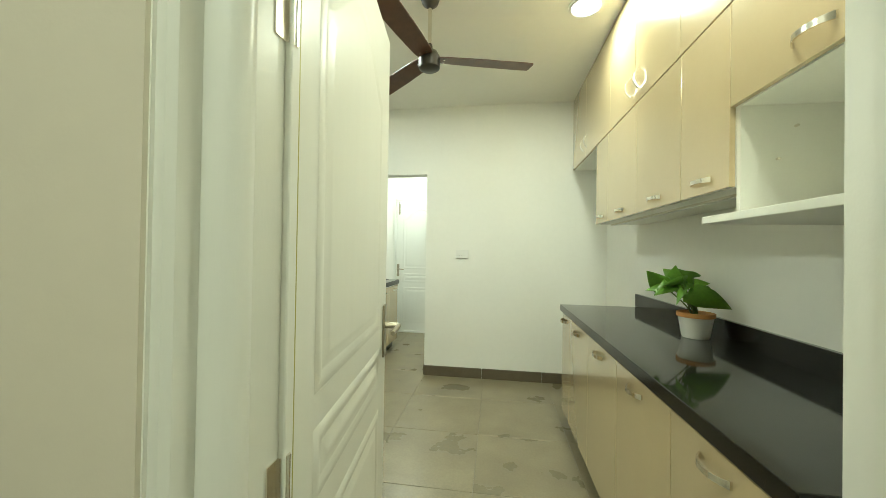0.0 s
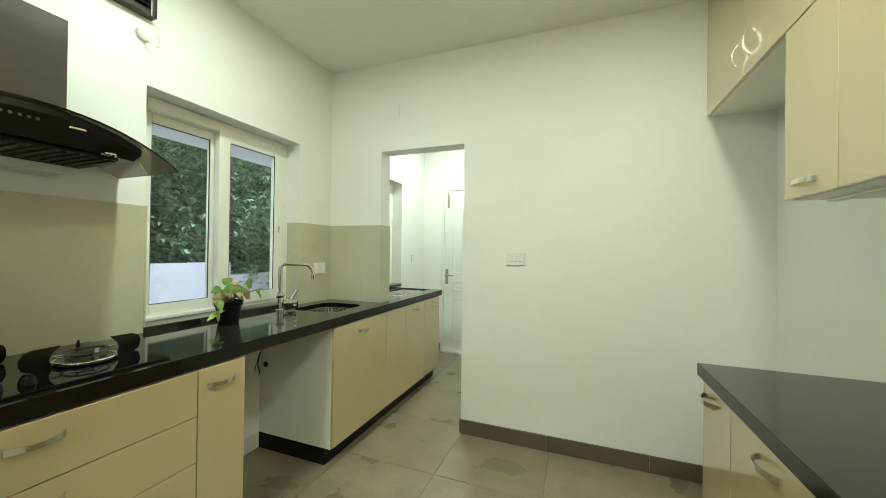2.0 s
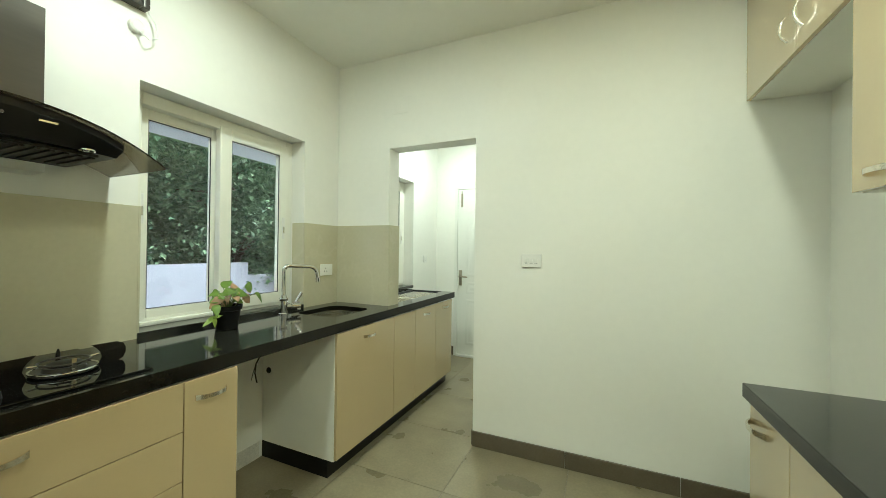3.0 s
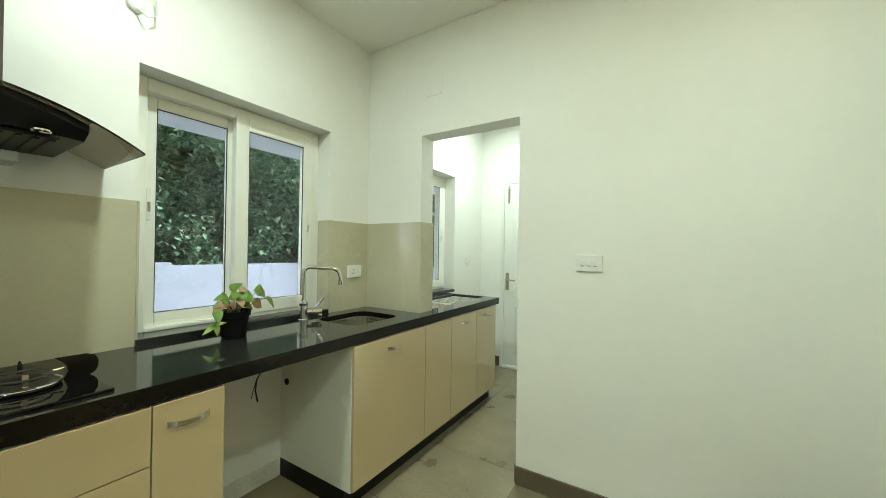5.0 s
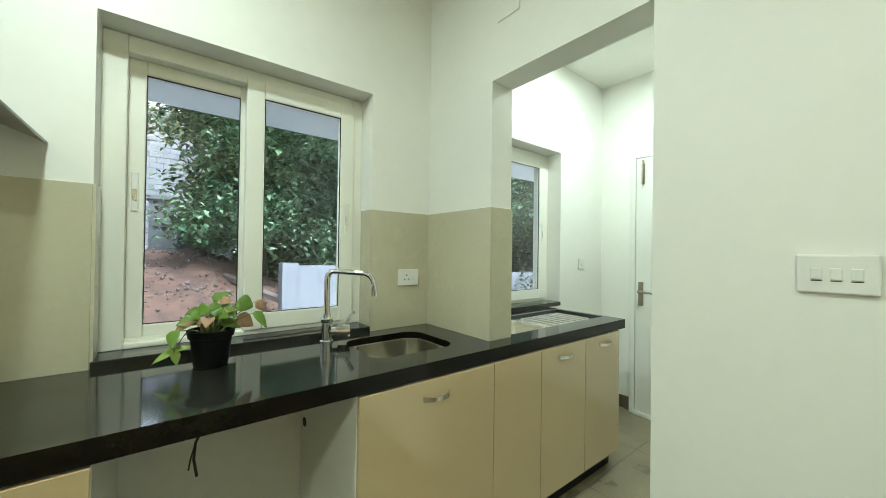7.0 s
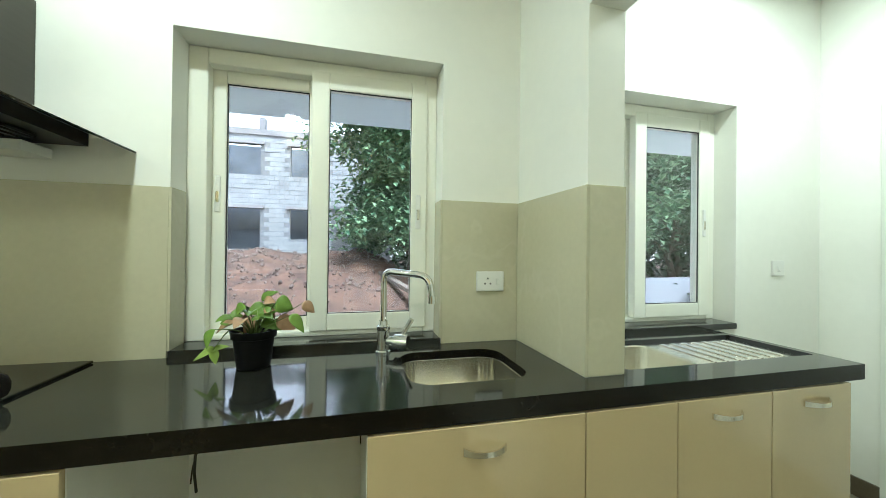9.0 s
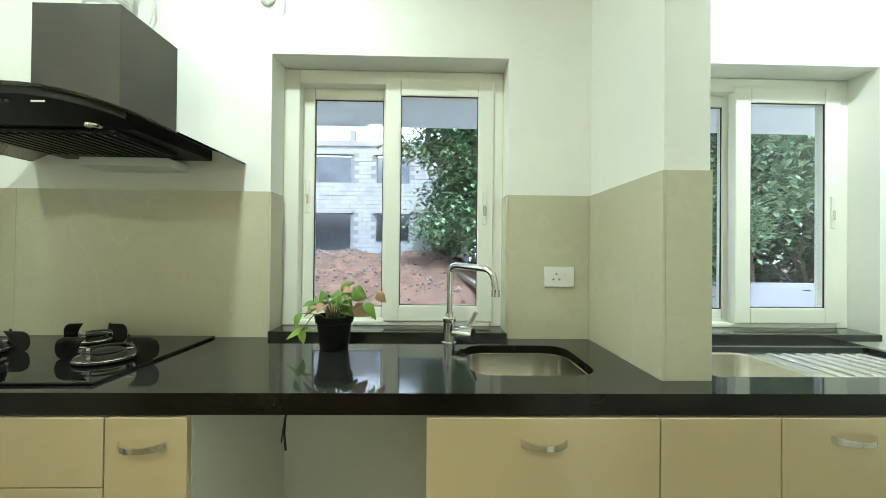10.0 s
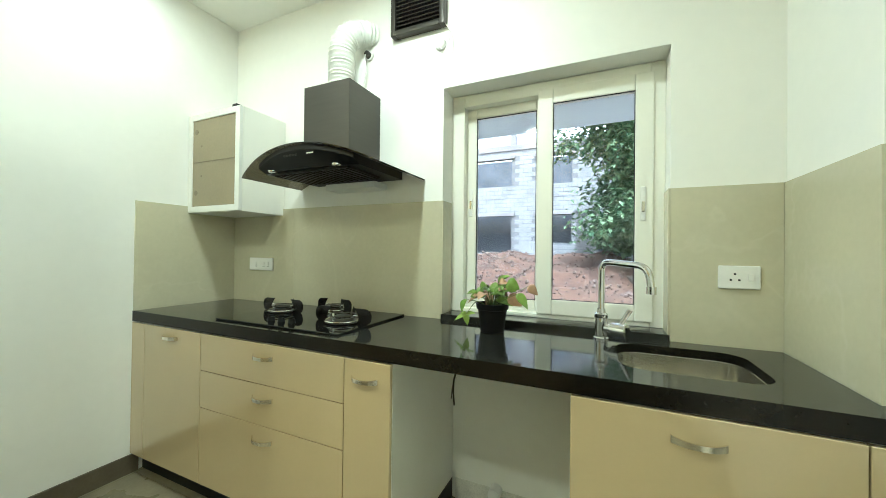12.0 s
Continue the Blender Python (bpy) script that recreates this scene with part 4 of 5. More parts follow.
# ---- plants ----
def leaf(bm, root, tip, width, droop=0.10, lobes=False, up=Vector((0, 0, 1)), rows=7):
    """A folded, drooping blade from root to tip."""
    root, tip = Vector(root), Vector(tip)
    ax = tip - root
    side = ax.cross(up)
    if side.length < 1e-4:
        side = Vector((1, 0, 0))
    side.normalize()
    nrm = side.cross(ax).normalized()
    L = ax.length
    strip = []
    for k in range(rows + 1):
        t = k / rows
        w = width * (math.sin(math.pi * min(1, t * 0.96 + 0.03) ** (0.62 if not lobes else 0.42)) ** 0.9)
        c = root + ax * t - nrm * 0 + Vector((0, 0, -droop * L * t * t))
        fold = nrm * (w * 0.28)
        back = ax.normalized() * (-0.35 * w if lobes and k < 2 else 0)
        strip.append((bm.verts.new(c - side * w / 2 + fold + back), bm.verts.new(c), bm.verts.new(c + side * w / 2 + fold + back)))
    for (a, b, c), (d, e, f) in zip(strip, strip[1:]):
        bm.faces.new((a, b, e, d))
        bm.faces.new((b, c, f, e))


def plant(name, label, at, pot_rows, pot_mat, soil_z, soil_r, leaves, leaf_mats, stem_r=0.003, rim=None, face=Vector((0, 0, 1))):
    p = thing(name, at, label, "plant")
    part("pot", lathe(pot_rows, at, 36), pot_mat, p)
    if rim:
        part("rim", lathe(rim, at, 36), TERRACOTTA, p, "terracotta rim")
    part("soil", lathe([(0.0, soil_z), (soil_r, soil_z - 0.004), (soil_r, soil_z - 0.02), (0.0, soil_z - 0.02)], at, 20), SOIL, p)
    for (root, base, tip, w, lobes, mi) in leaves:
        r, b, t = (Vector(at) + Vector(q) for q in (root, base, tip))
        mid = (r + b) / 2 + Vector((0, 0, 0.012))
        part("stem", tube([r, r.lerp(mid, 0.5) + Vector((0, 0, 0.006)), mid, b], stem_r, 6, radii=[stem_r * 1.2, stem_r, stem_r * 0.9, stem_r * 0.6]), STEM, p)
        bm = bmesh.new()
        turn = Vector((rnd.uniform(-0.6, 0.4), rnd.uniform(-0.8, 0.8), rnd.uniform(-0.4, 0.5)))
        leaf(bm, b, t, w, lobes=lobes, up=(face + turn).normalized())
        ob = part("leaf", bm, leaf_mats[mi], p, smooth=60)
        so = ob.modifiers.new("thickness", "SOLIDIFY")
        so.thickness = 0.0006


rnd = random.Random(7)
lv = []
# in centimetres, across the pot and up from the worktop: where a blade begins, where it ends, its width, its kind
BLADES = [(1.3, 20.4, 6.5, 24.5, 3.6, 0), (7.2, 21.4, 12.3, 19.6, 3.8, 0), (-1.0, 20.4, -3.8, 18.3, 3.4, 0), (2.6, 19.4, -2.8, 17.6, 2.8, 0), (2.6, 20.9, 6.4, 21.2, 2.6, 1), (3.6, 17.8, 7.1, 19.2, 2.6, 1),
          (7.0, 18.9, 9.6, 17.6, 2.6, 0), (-4.1, 15.8, -10.5, 12.4, 3.8, 1), (-9.8, 13.8, -10.8, 9.1, 2.6, 0), (0.0, 15.8, -3.1, 11.4, 2.8, 1), (7.4, 15.8, 12.8, 12.4, 3.4, 1), (11.8, 17.3, 16.2, 12.2, 2.6, 0), (14.4, 19.9, 18.2, 16.6, 2.6, 1)]
for k, (u0, w0, u1, w1, wd, kind_) in enumerate(BLADES):
    d0 = (-0.045, 0.03, 0.055, -0.01, 0.0, 0.045)[k % 6] + rnd.uniform(-0.012, 0.012)
    lv.append(((d0 * 0.2, u0 * 0.0015, 0.10), (d0, u0 / 100, w0 / 100), (d0 + rnd.uniform(-0.01, 0.03), u1 / 100, w1 / 100), wd / 66, False, kind_))
for k in range(20):
    a = radians(k * 137.5)
    rr = rnd.uniform(0.02, 0.075)
    bx_, by_, h = math.cos(a) * rr, math.sin(a) * rr, 0.205 - 0.55 * rr + rnd.uniform(-0.045, 0.012)
    ln = rnd.uniform(0.035, 0.055)
    lv.append(((bx_ * 0.2, by_ * 0.2, 0.10), (bx_, by_, h), (bx_ + math.cos(a) * ln, by_ + math.sin(a) * ln, h + rnd.uniform(-0.025, 0.012)), rnd.uniform(0.034, 0.048), False, 1 if k % 4 == 1 else 0))
for u1, w1, wd in ((-15.6, 4.8, 0.022), (-9.5, 3.1, 0.027), (-5.8, 8.6, 0.019), (-12.8, 8.0, 0.02)):
    lv.append(((0.02, -0.055, 0.128), (0.045, -0.103, 0.073), (0.05, u1 / 100, w1 / 100), wd, False, 2))
plant("potted_plant", "leafy green and pink plant in a black pot near the sink", (-1.752, 2.637, TOP), [(0.0, 0.0), (0.048, 0.0), (0.051, 0.004), (0.062, 0.096), (0.068, 0.098), (0.071, 0.122), (0.067, 0.122), (0.062, 0.104), (0.0, 0.104)], POT_BLACK, 0.110, 0.06, lv, [LEAF, LEAF_PINK, LEAF_LIME], 0.0019, face=Vector((0.75, -0.1, 0.6)))

lv = []


def fan_out(du, dv, dz):
    """A place about the pot, seen from the doorway: across, away and up."""
    return (du * 0.98 - dv * 0.19, du * 0.19 + dv * 0.98, dz)


SPRAY = [(-0.14, 0.03, 0.245, -0.255, 0.02, 0.345, 0.115), (-0.086, -0.02, 0.27, -0.13, -0.03, 0.372, 0.12), (-0.10, -0.04, 0.25, -0.245, -0.06, 0.245, 0.10), (-0.07, 0.03, 0.26, 0.015, 0.06, 0.30, 0.105),
         (-0.05, -0.05, 0.225, 0.165, -0.09, 0.135, 0.14), (0.01, 0.04, 0.24, 0.175, 0.06, 0.20, 0.125), (-0.12, 0.0, 0.24, -0.245, -0.02, 0.19, 0.085), (-0.095, -0.05, 0.225, -0.165, -0.08, 0.145, 0.040), (-0.06, 0.06, 0.27, -0.10, 0.12, 0.34, 0.07), (-0.03, -0.02, 0.24, 0.05, -0.06, 0.27, 0.07)]
for a, b, c, d, e, f, w in SPRAY:
    lv.append(((rnd.uniform(-0.012, 0.012), rnd.uniform(-0.012, 0.012), 0.09), fan_out(a, b, c), fan_out(a + (d - a) * 0.72, b + (e - b) * 0.72, c + (f - c) * 0.72), w * 0.82, True, 0))
for k in range(7):
    u = rnd.uniform(-0.20, 0.02)
    base = fan_out(u * 0.75, rnd.uniform(-0.05, 0.05), rnd.uniform(0.20, 0.29))
    tip = fan_out(u - rnd.uniform(0.03, 0.06), rnd.uniform(-0.08, 0.08), base[2] + rnd.uniform(-0.05, 0.045))
    lv.append(((rnd.uniform(-0.012, 0.012), rnd.uniform(-0.012, 0.012), 0.09), base, tip, rnd.uniform(0.035, 0.055), True, 0))
plant("potted_plant", "green arrowhead plant in a white pot with a terracotta rim", (0.878, 1.895, TOP), [(0.0, 0.0), (0.052, 0.0), (0.055, 0.004), (0.070, 0.095), (0.066, 0.095), (0.062, 0.085), (0.0, 0.085)], POT_WHITE, 0.098, 0.066, lv, [LEAF_DARK], 0.0032, face=Vector((-0.6, -0.5, 0.6)),
      rim=[(0.0665, 0.0955), (0.071, 0.0955), (0.077, 0.098), (0.077, 0.116), (0.070, 0.117), (0.0665, 0.110), (0.0665, 0.0955)])

# ---- entrance door ----
er = thing("door_frame_1", (0, 0.55, 0), "white painted timber door frame with rounded stop", "door frame", kind="structure")


def jamb(side):
    """One upright of the frame; side -1 or 1."""
    x = DOOR_L if side < 0 else DOOR_R
    s = -side
    rows = [(0.0, 0.405), (0.012, 0.405), (0.020, 0.412), (0.022, 0.425), (0.016, 0.436), (0.016, 0.448), (0.040, 0.452), (0.052, 0.462), (0.055, 0.478), (0.050, 0.494), (0.038, 0.503), (0.022, 0.506), (0.022, 0.640), (0.0, 0.640)]
    return loft([[(x + s * a, y, 0.0) for a, y in rows], [(x + s * a, y, DOOR_H - 0.001) for a, y in rows]], True, True)


part("jamb", jamb(-1), DOOR_PAINT, er, smooth=40)
part("jamb", jamb(1), DOOR_PAINT, er, smooth=40)
part("head", boxes([(DOOR_L + 0.056, DOOR_R - 0.056, 0.45, 0.506, DOOR_H - 0.05, DOOR_H - 0.001), (DOOR_L + 0.023, DOOR_R - 0.023, 0.5065, 0.640, DOOR_H - 0.022, DOOR_H - 0.001)], bev=0.003), DOOR_PAINT, er)

part("seal", box(DOOR_L + 0.0225, DOOR_L + 0.0300, 0.6185, 0.6300, 0.02, DOOR_H - 0.03), SEALANT, er, "olive rubber seal")

LW, LH, LT = 0.800, 2.06, 0.040


def panel_door(name, label, hinge, ang, width, high, flip=1, handle_z=0.985):
    """A moulded panel door, hung at hinge and turned by ang; built along +x, its seen face towards -y."""
    d = thing(name, hinge, label, "door", kind="structure")
    m = Matrix.Translation(hinge) @ Matrix.Rotation(radians(ang), 4, "Z")

    def put(nm, bm, mat, parent, lab="", smooth=35):
        bmesh.ops.transform(bm, matrix=m, verts=bm.verts)
        return part(nm, bm, mat, parent, lab, smooth)
    put("leaf", box(0, width, 0, LT, 0.008, high, bev=0.003), DOOR_PAINT, d)
    st = 0.112
    for z0, z1, nm in ((0.15, 0.705, "lower"), (0.775, 0.918, "middle"), (0.985, high - 0.11, "upper")):
        for face in (0, 1):
            y, s = (0, -1) if face == 0 else (LT, 1)
            x0, x1 = st, width - st
            rings = []
            for ins, off in ((0.0, 0.0005), (0.012, 0.004), (0.024, 0.0045), (0.034, 0.0008), (0.040, 0.0008), (0.062, 0.0055), (0.070, 0.006)):
                arch_top = nm == "upper"
                a0, a1, c0, c1 = x0 + ins, x1 - ins, z0 + ins, z1 - ins
                pts = [(a0, c0), (a1, c0)]
                if arch_top:
                    for k in range(13):
                        u = k / 12
                        pts.append((a1 + (a0 - a1) * u, c1 - 0.17 + 0.17 * math.sin(math.pi * u) ** 1.5))
                else:
                    for k in range(13):
                        u = k / 12
                        pts.append((a1 + (a0 - a1) * u, c1))
                rings.append([(px, y + s * off, pz) for px, pz in pts])
            put("panel_moulding", loft(rings), DOOR_PAINT, d, smooth=50)
    hx = width - 0.042
    for s, y in ((-1, 0.0), (1, LT)):
        pl = put("lock_plate", box(hx - 0.019, hx + 0.019, y + (s * 0.008 if s < 0 else 0), y + (0 if s < 0 else 0.008), handle_z - 0.115, handle_z + 0.075, bev=0.003), BRONZE, d, "antique nickel lock plate")
        lever = [(hx, y + s * 0.006, handle_z), (hx, y + s * 0.052, handle_z)] + [tuple(v) for v in bend((hx, y + s * 0.03, handle_z), (hx, y + s * 0.058, handle_z), (hx - 0.05, y + s * 0.058, handle_z), 0.012, 4)] + [(hx - 0.055, y + s * 0.058, handle_z - 0.002), (hx - 0.105, y + s * 0.054, handle_z - 0.006)]
        put("lever", tube(lever, 0.008, 10, radii=[0.012, 0.011] + [0.0095] * (len(lever) - 4) + [0.009, 0.008]), BRONZE, pl)
    return d, put


# hinged at the passage side of the opening, standing open beyond a right angle
HP = (-0.372, 0.600, 0.0)
d1, put1 = panel_door("door_1", "white moulded panel door with lever handle, standing open", HP, 96.4, LW, LH)
for hz in (0.25, 0.877, 1.642):
    put1("hinge", boxes([(-0.003, -0.001, 0.004, 0.036, hz - 0.055, hz + 0.055)], bev=0.0005), NICKEL, d1, "satin nickel butt hinge")
for hz in (0.25, 0.877, 1.642):
    part("hinge_leaf", boxes([(DOOR_L + 0.022, DOOR_L + 0.0245, 0.570, 0.606, hz - 0.055, hz + 0.055)]), NICKEL, er)
    part("hinge_knuckle", tube([(DOOR_L + 0.030, 0.611, hz - 0.055), (DOOR_L + 0.030, 0.611, hz + 0.055)], 0.006, 10), NICKEL, er)

# utility door in the end wall, shut
d2, put2 = panel_door("door_2", "white moulded panel door with lever handle, shut", (-0.80, EY - 0.012, 0.0), 180.0, 0.80, 2.05)
BOLT_X = -1.546
bt = part("tower_bolt", boxes([(BOLT_X - 0.012, BOLT_X + 0.012, EY - 0.064, EY - 0.054, 1.84, 2.0)], bev=0.002), BRONZE, d2, "antique nickel tower bolt")
part("bolt_rod", tube([(BOLT_X, EY - 0.068, 1.83), (BOLT_X, EY - 0.068, 2.03)], 0.005, 10), BRONZE, bt)
ef = thing("door_frame_2", (-1.2, EY, 0), "white painted frame round the utility door", "door frame", kind="structure")
part("jamb", box(-1.645, -1.604, EY - 0.055, EY, 0, 2.095, bev=0.004), DOOR_PAINT, ef)
part("jamb", box(-0.795, -0.752, EY - 0.055, EY, 0, 2.095, bev=0.004), DOOR_PAINT, ef)
part("head", box(-1.603, -0.796, EY - 0.055, EY, 2.053, 2.095, bev=0.004), DOOR_PAINT, ef)
solid("door_threshold", box(-1.60, -0.80, EY - 0.075, EY - 0.054, 0.0, 0.03, bev=0.004), WHITE_PLASTIC, "low white threshold strip under the utility door", "threshold")

# ---- ceiling fan ----
FX, FY, FZ = -0.441, 2.075, 2.300
fan = thing("ceiling_fan", (FX, FY, CEIL), "three-blade ceiling fan with walnut blades and dark hub, at rest", "ceiling fan")
part("canopy", lathe([(0.0, 0.0), (0.055, 0.0), (0.055, -0.03), (0.045, -0.06), (0.015, -0.085), (0.0, -0.085)], (FX, FY, CEIL), 28), GREY_METAL, fan)
part("down_rod", tube([(FX, FY, CEIL - 0.08), (FX, FY, FZ + 0.12)], 0.011, 12), NICKEL, fan)
part("hub", lathe([(0.0, 0.0), (0.045, 0.002), (0.060, 0.012), (0.062, 0.03), (0.062, 0.075), (0.057, 0.085), (0.045, 0.105), (0.022, 0.12), (0.015, 0.15), (0.0, 0.15)], (FX, FY, FZ), 36), GREY_METAL, fan, "dark polished motor hub")
for a in (15, 138, 257):
    bm = bmesh.new()
    rows = []
    for u, w in ((0.055, 0.042), (0.10, 0.050), (0.30, 0.058), (0.56, 0.060), (0.598, 0.056), (0.603, 0.046)):
        tilt = 0.16
        rows.append([(u, -w, -w * tilt - 0.0025), (u, w, w * tilt - 0.0025), (u, w, w * tilt + 0.0025), (u, -w, -w * tilt + 0.0025)])
    bm = loft(rows, True, True)
    bmesh.ops.transform(bm, verts=bm.verts, matrix=Matrix.Translation((FX, FY, FZ + 0.065)) @ Matrix.Rotation(radians(a), 4, "Z"))
    bl = part("blade", bm, FAN_WOOD, fan, "walnut-brown blade")
    for u, v in ((0.085, 0.02), (0.085, -0.02)):
        sm = tube([(u, v, -0.002 + v * 0.16), (u, v, -0.008 + v * 0.16)], 0.005, 8)
        bmesh.ops.transform(sm, verts=sm.verts, matrix=Matrix.Translation((FX, FY, FZ + 0.065)) @ Matrix.Rotation(radians(a), 4, "Z"))
        part("screw", sm, NICKEL, bl)

# ---- downlights ----
for (lx, ly), watts, tint in LAMPS:
    dl = thing("downlight", (lx, ly, CEIL), "round white ceiling downlight, lit", "downlight", "ceiling downlights")
    part("trim_ring", lathe([(0.080, -0.0015), (0.100, -0.0015), (0.098, -0.014), (0.084, -0.018), (0.080, -0.010), (0.080, -0.0015)], (lx, ly, CEIL), 36), WHITE_PLASTIC, dl)
    part("diffuser", lathe([(0.0, -0.010), (0.080, -0.010), (0.080, -0.006), (0.0, -0.006)], (lx, ly, CEIL), 36), GLOW, dl, "glowing diffuser")

# ---- outside ----
def terrain(x, y):
    """Height of the yard: flat near the house, heaped red earth before the unfinished building."""
    h = -0.45
    for cx, cy, r, a in ((-12.8, 1.0, 3.0, 1.25), (-13.2, -3.5, 3.2, 1.20), (-11.4, 3.6, 2.2, 0.95), (-13.8, -8.5, 4.0, 1.2), (-9.4, 2.2, 1.8, 0.55), (-10.2, -1.5, 2.2, 0.55)):
        d2_ = ((x - cx) / r) ** 2 + ((y - cy) / (r * 1.2)) ** 2
        h += a * math.exp(-d2_ * 1.4)
    n = noise.fractal(Vector((x * 0.9, y * 0.9, 0.3)), 0.9, 2.1, 5)
    k = min(1, max(0, (-x - 3.0) / 4))
    if x < -22 or y > 16 or y < -22:
        k *= 0.4
    fine = noise.fractal(Vector((x * 3.1, y * 3.1, 1.7)), 0.8, 2.2, 4)
    return h + (n * 0.20 + fine * 0.09) * k


bm = bmesh.new()
nx, ny = 190, 230
xs = [-2.6 - 38 * (i / nx) ** 1.4 for i in range(nx + 1)]
ys = [-24 + 46 * j / ny for j in range(ny + 1)]
grid = [[bm.verts.new((x, y, terrain(x, y))) for y in ys] for x in xs]
for i in range(nx):
    for j in range(ny):
        bm.faces.new((grid[i][j], grid[i][j + 1], grid[i + 1][j + 1], grid[i + 1][j]))
for a, b, c, d in ((-2000, -40.6, -2000, 2000), (-40.6, 2000, -2000, -24), (-40.6, 2000, 22, 2000), (-2.6, 2000, -24, 22)):
    vs = [bm.verts.new(p) for p in ((a, c, -0.47), (b, c, -0.47), (b, d, -0.47), (a, d, -0.47))]
    bm.faces.new(vs)
bmesh.ops.recalc_face_normals(bm, faces=bm.faces)
solid("ground", bm, EARTH, "bare red earth with heaps and rubble", "ground", kind="structure", smooth=60)

# plinth under the house and roof projection over the windows
solid("foundation", boxes([(WO, RX + 0.15, -2.35, EY + 0.15, -0.60, -0.151)]), CONCRETE, "concrete plinth under the house", "foundation", kind="structure", smooth=None)
solid("sunshade", boxes([(-2.95, WO, -2.0, EY + 0.6, 2.12, 2.22)]), SOFFIT, "white concrete sunshade slab over the windows", "sunshade", kind="structure", smooth=None)

# out of view; added as a reflector that brightens the underside of the sunshade
solid("pavement", boxes([(-6.2, WO - 0.01, -12, 14, -0.5, -0.36)]), CONCRETE, "unseen pale concrete slab added to bounce light onto the sunshade", "pavement", kind="structure", smooth=None)

# unfinished block building
bd = thing("unfinished_building", (-20, -3.5, 0), "unfinished two-storey building of pale blocks with empty window holes", "building")
BX = -17.0
BY0, BY1 = -14.0, 4.6
BZ0, BZ1 = -0.6, 6.35
holes = []
for y0 in (-11.9, -8.9, -5.9, -2.75, 0.25):
    w = 1.8 if y0 < 0 else 1.5
    holes.append((y0, y0 + w, 1.25 if y0 < 0 else 1.70, 2.98))
    holes.append((y0, y0 + w, 4.41, 5.70))
holes.append((2.85, 3.95, -0.6, 2.85))
rows = []
zc = sorted({BZ0, BZ1, 1.25, 1.70, 2.85, 2.98, 4.41, 5.70})
for z0, z1 in zip(zc, zc[1:]):
    y = BY0
    for h in sorted([h for h in holes if h[2] <= z0 + 1e-6 and h[3] >= z1 - 1e-6]):
        rows.append((BX - 0.2, BX - 0.012, y, h[0], z0, z1))
        y = h[1]
    rows.append((BX - 0.2, BX - 0.012, y, BY1, z0, z1))
rows += [(BX - 8, BX - 0.2, BY1 - 0.2, BY1, BZ0, BZ1), (BX - 8, BX - 0.2, BY0, BY0 + 0.2, BZ0, BZ1)]
part("wall", boxes(rows), MORTAR, bd, smooth=None)
# dark sheet in place of shaded rooms behind the window holes
part("back_wall", boxes([(BX - 3.0, BX - 2.9, BY0 + 0.2, BY1 - 0.2, BZ0, BZ1)]), ROOM_SHADE, bd, "interior wall with the rooms' shade in its colour", smooth=None)
part("floor_slab", boxes([(BX - 1.0, BX - 0.21, BY0 + 0.2, BY1 - 0.2, 3.3, 3.46)]), RAW_CONCRETE, bd, smooth=None)
part("roof_slab", boxes([(BX - 0.8, BX + 0.05, BY0, BY1, BZ1 - 0.25, BZ1)]), RAW_CONCRETE, bd, smooth=None)
verts, faces = [], []
r2 = random.Random(3)
nrow = 0
z = BZ0
while z < BZ1 - 0.3:
    y = BY0 - (0.2 if nrow % 2 else 0)
    while y < BY1:
        a, b = max(y, BY0) + 0.008, min(y + 0.40, BY1) - 0.008
        c, d = z + 0.008, z + 0.192
        if b - a > 0.05 and not any(a < h[1] and b > h[0] and c < h[3] - 0.02 and d > h[2] + 0.02 for h in holes):
            xo = BX + r2.uniform(-0.010, 0.014)
            i = len(verts)
            verts += [(BX - 0.05, a, c), (BX - 0.05, b, c), (BX - 0.05, b, d), (BX - 0.05, a, d), (xo, a, c), (xo, b, c), (xo, b, d), (xo, a, d)]
            faces += [(i + 4, i + 5, i + 6, i + 7), (i, i + 1, i + 5, i + 4), (i + 1, i + 2, i + 6, i + 5), (i + 2, i + 3, i + 7, i + 6), (i + 3, i, i + 4, i + 7)]
        y += 0.40
    z += 0.20
    nrow += 1
bmn = bpy.data.meshes.new("blocks")
bmn.from_pydata([Vector(v) - BASE[bd] for v in verts], [], faces)
bmn.materials.append(BLOCK)
blk = new("blocks", bmn)
blk.parent = bd
tagged(blk, "courses of pale grey blocks", kind="stuff")
for h in holes:
    part("lintel", boxes([(BX - 0.2, BX + 0.10, h[0] - 0.15, h[1] + 0.15, h[3], h[3] + 0.12)]), RAW_CONCRETE, bd, smooth=None)
for y0, h0 in ((-13.6, 0.5), (-10.2, 0.45), (-7.0, 0.25), (-4.0, 0.55), (-0.9, 0.5), (2.6, 0.35)):
    part("column_stub", boxes([(BX - 0.25, BX + 0.02, y0 - 0.12, y0 + 0.12, BZ1, BZ1 + h0)]), RAW_CONCRETE, bd, smooth=None)
# low pier at the corner
pr = solid("block_pier", boxes([(-15.6, -15.0, 2.07, 2.79, -0.6, 2.85), (-15.7, -14.9, 1.99, 2.87, 2.85, 2.98)]), BLOCK, "pale block pier with a flat cap beside the building", "pier", smooth=None)

# white yard wall
yw = thing("yard_wall", (-8.2, 8, -0.5), "low whitewashed yard wall", "wall", kind="structure")
part("panel", boxes([(-8.3, -8.1, 4.45, 7.6, -0.7, 0.94)]), WHITEWASH, yw, smooth=None)
part("panel", boxes([(-8.3, -8.1, 7.6, 16.0, -0.7, 0.62)]), WHITEWASH, yw, smooth=None)
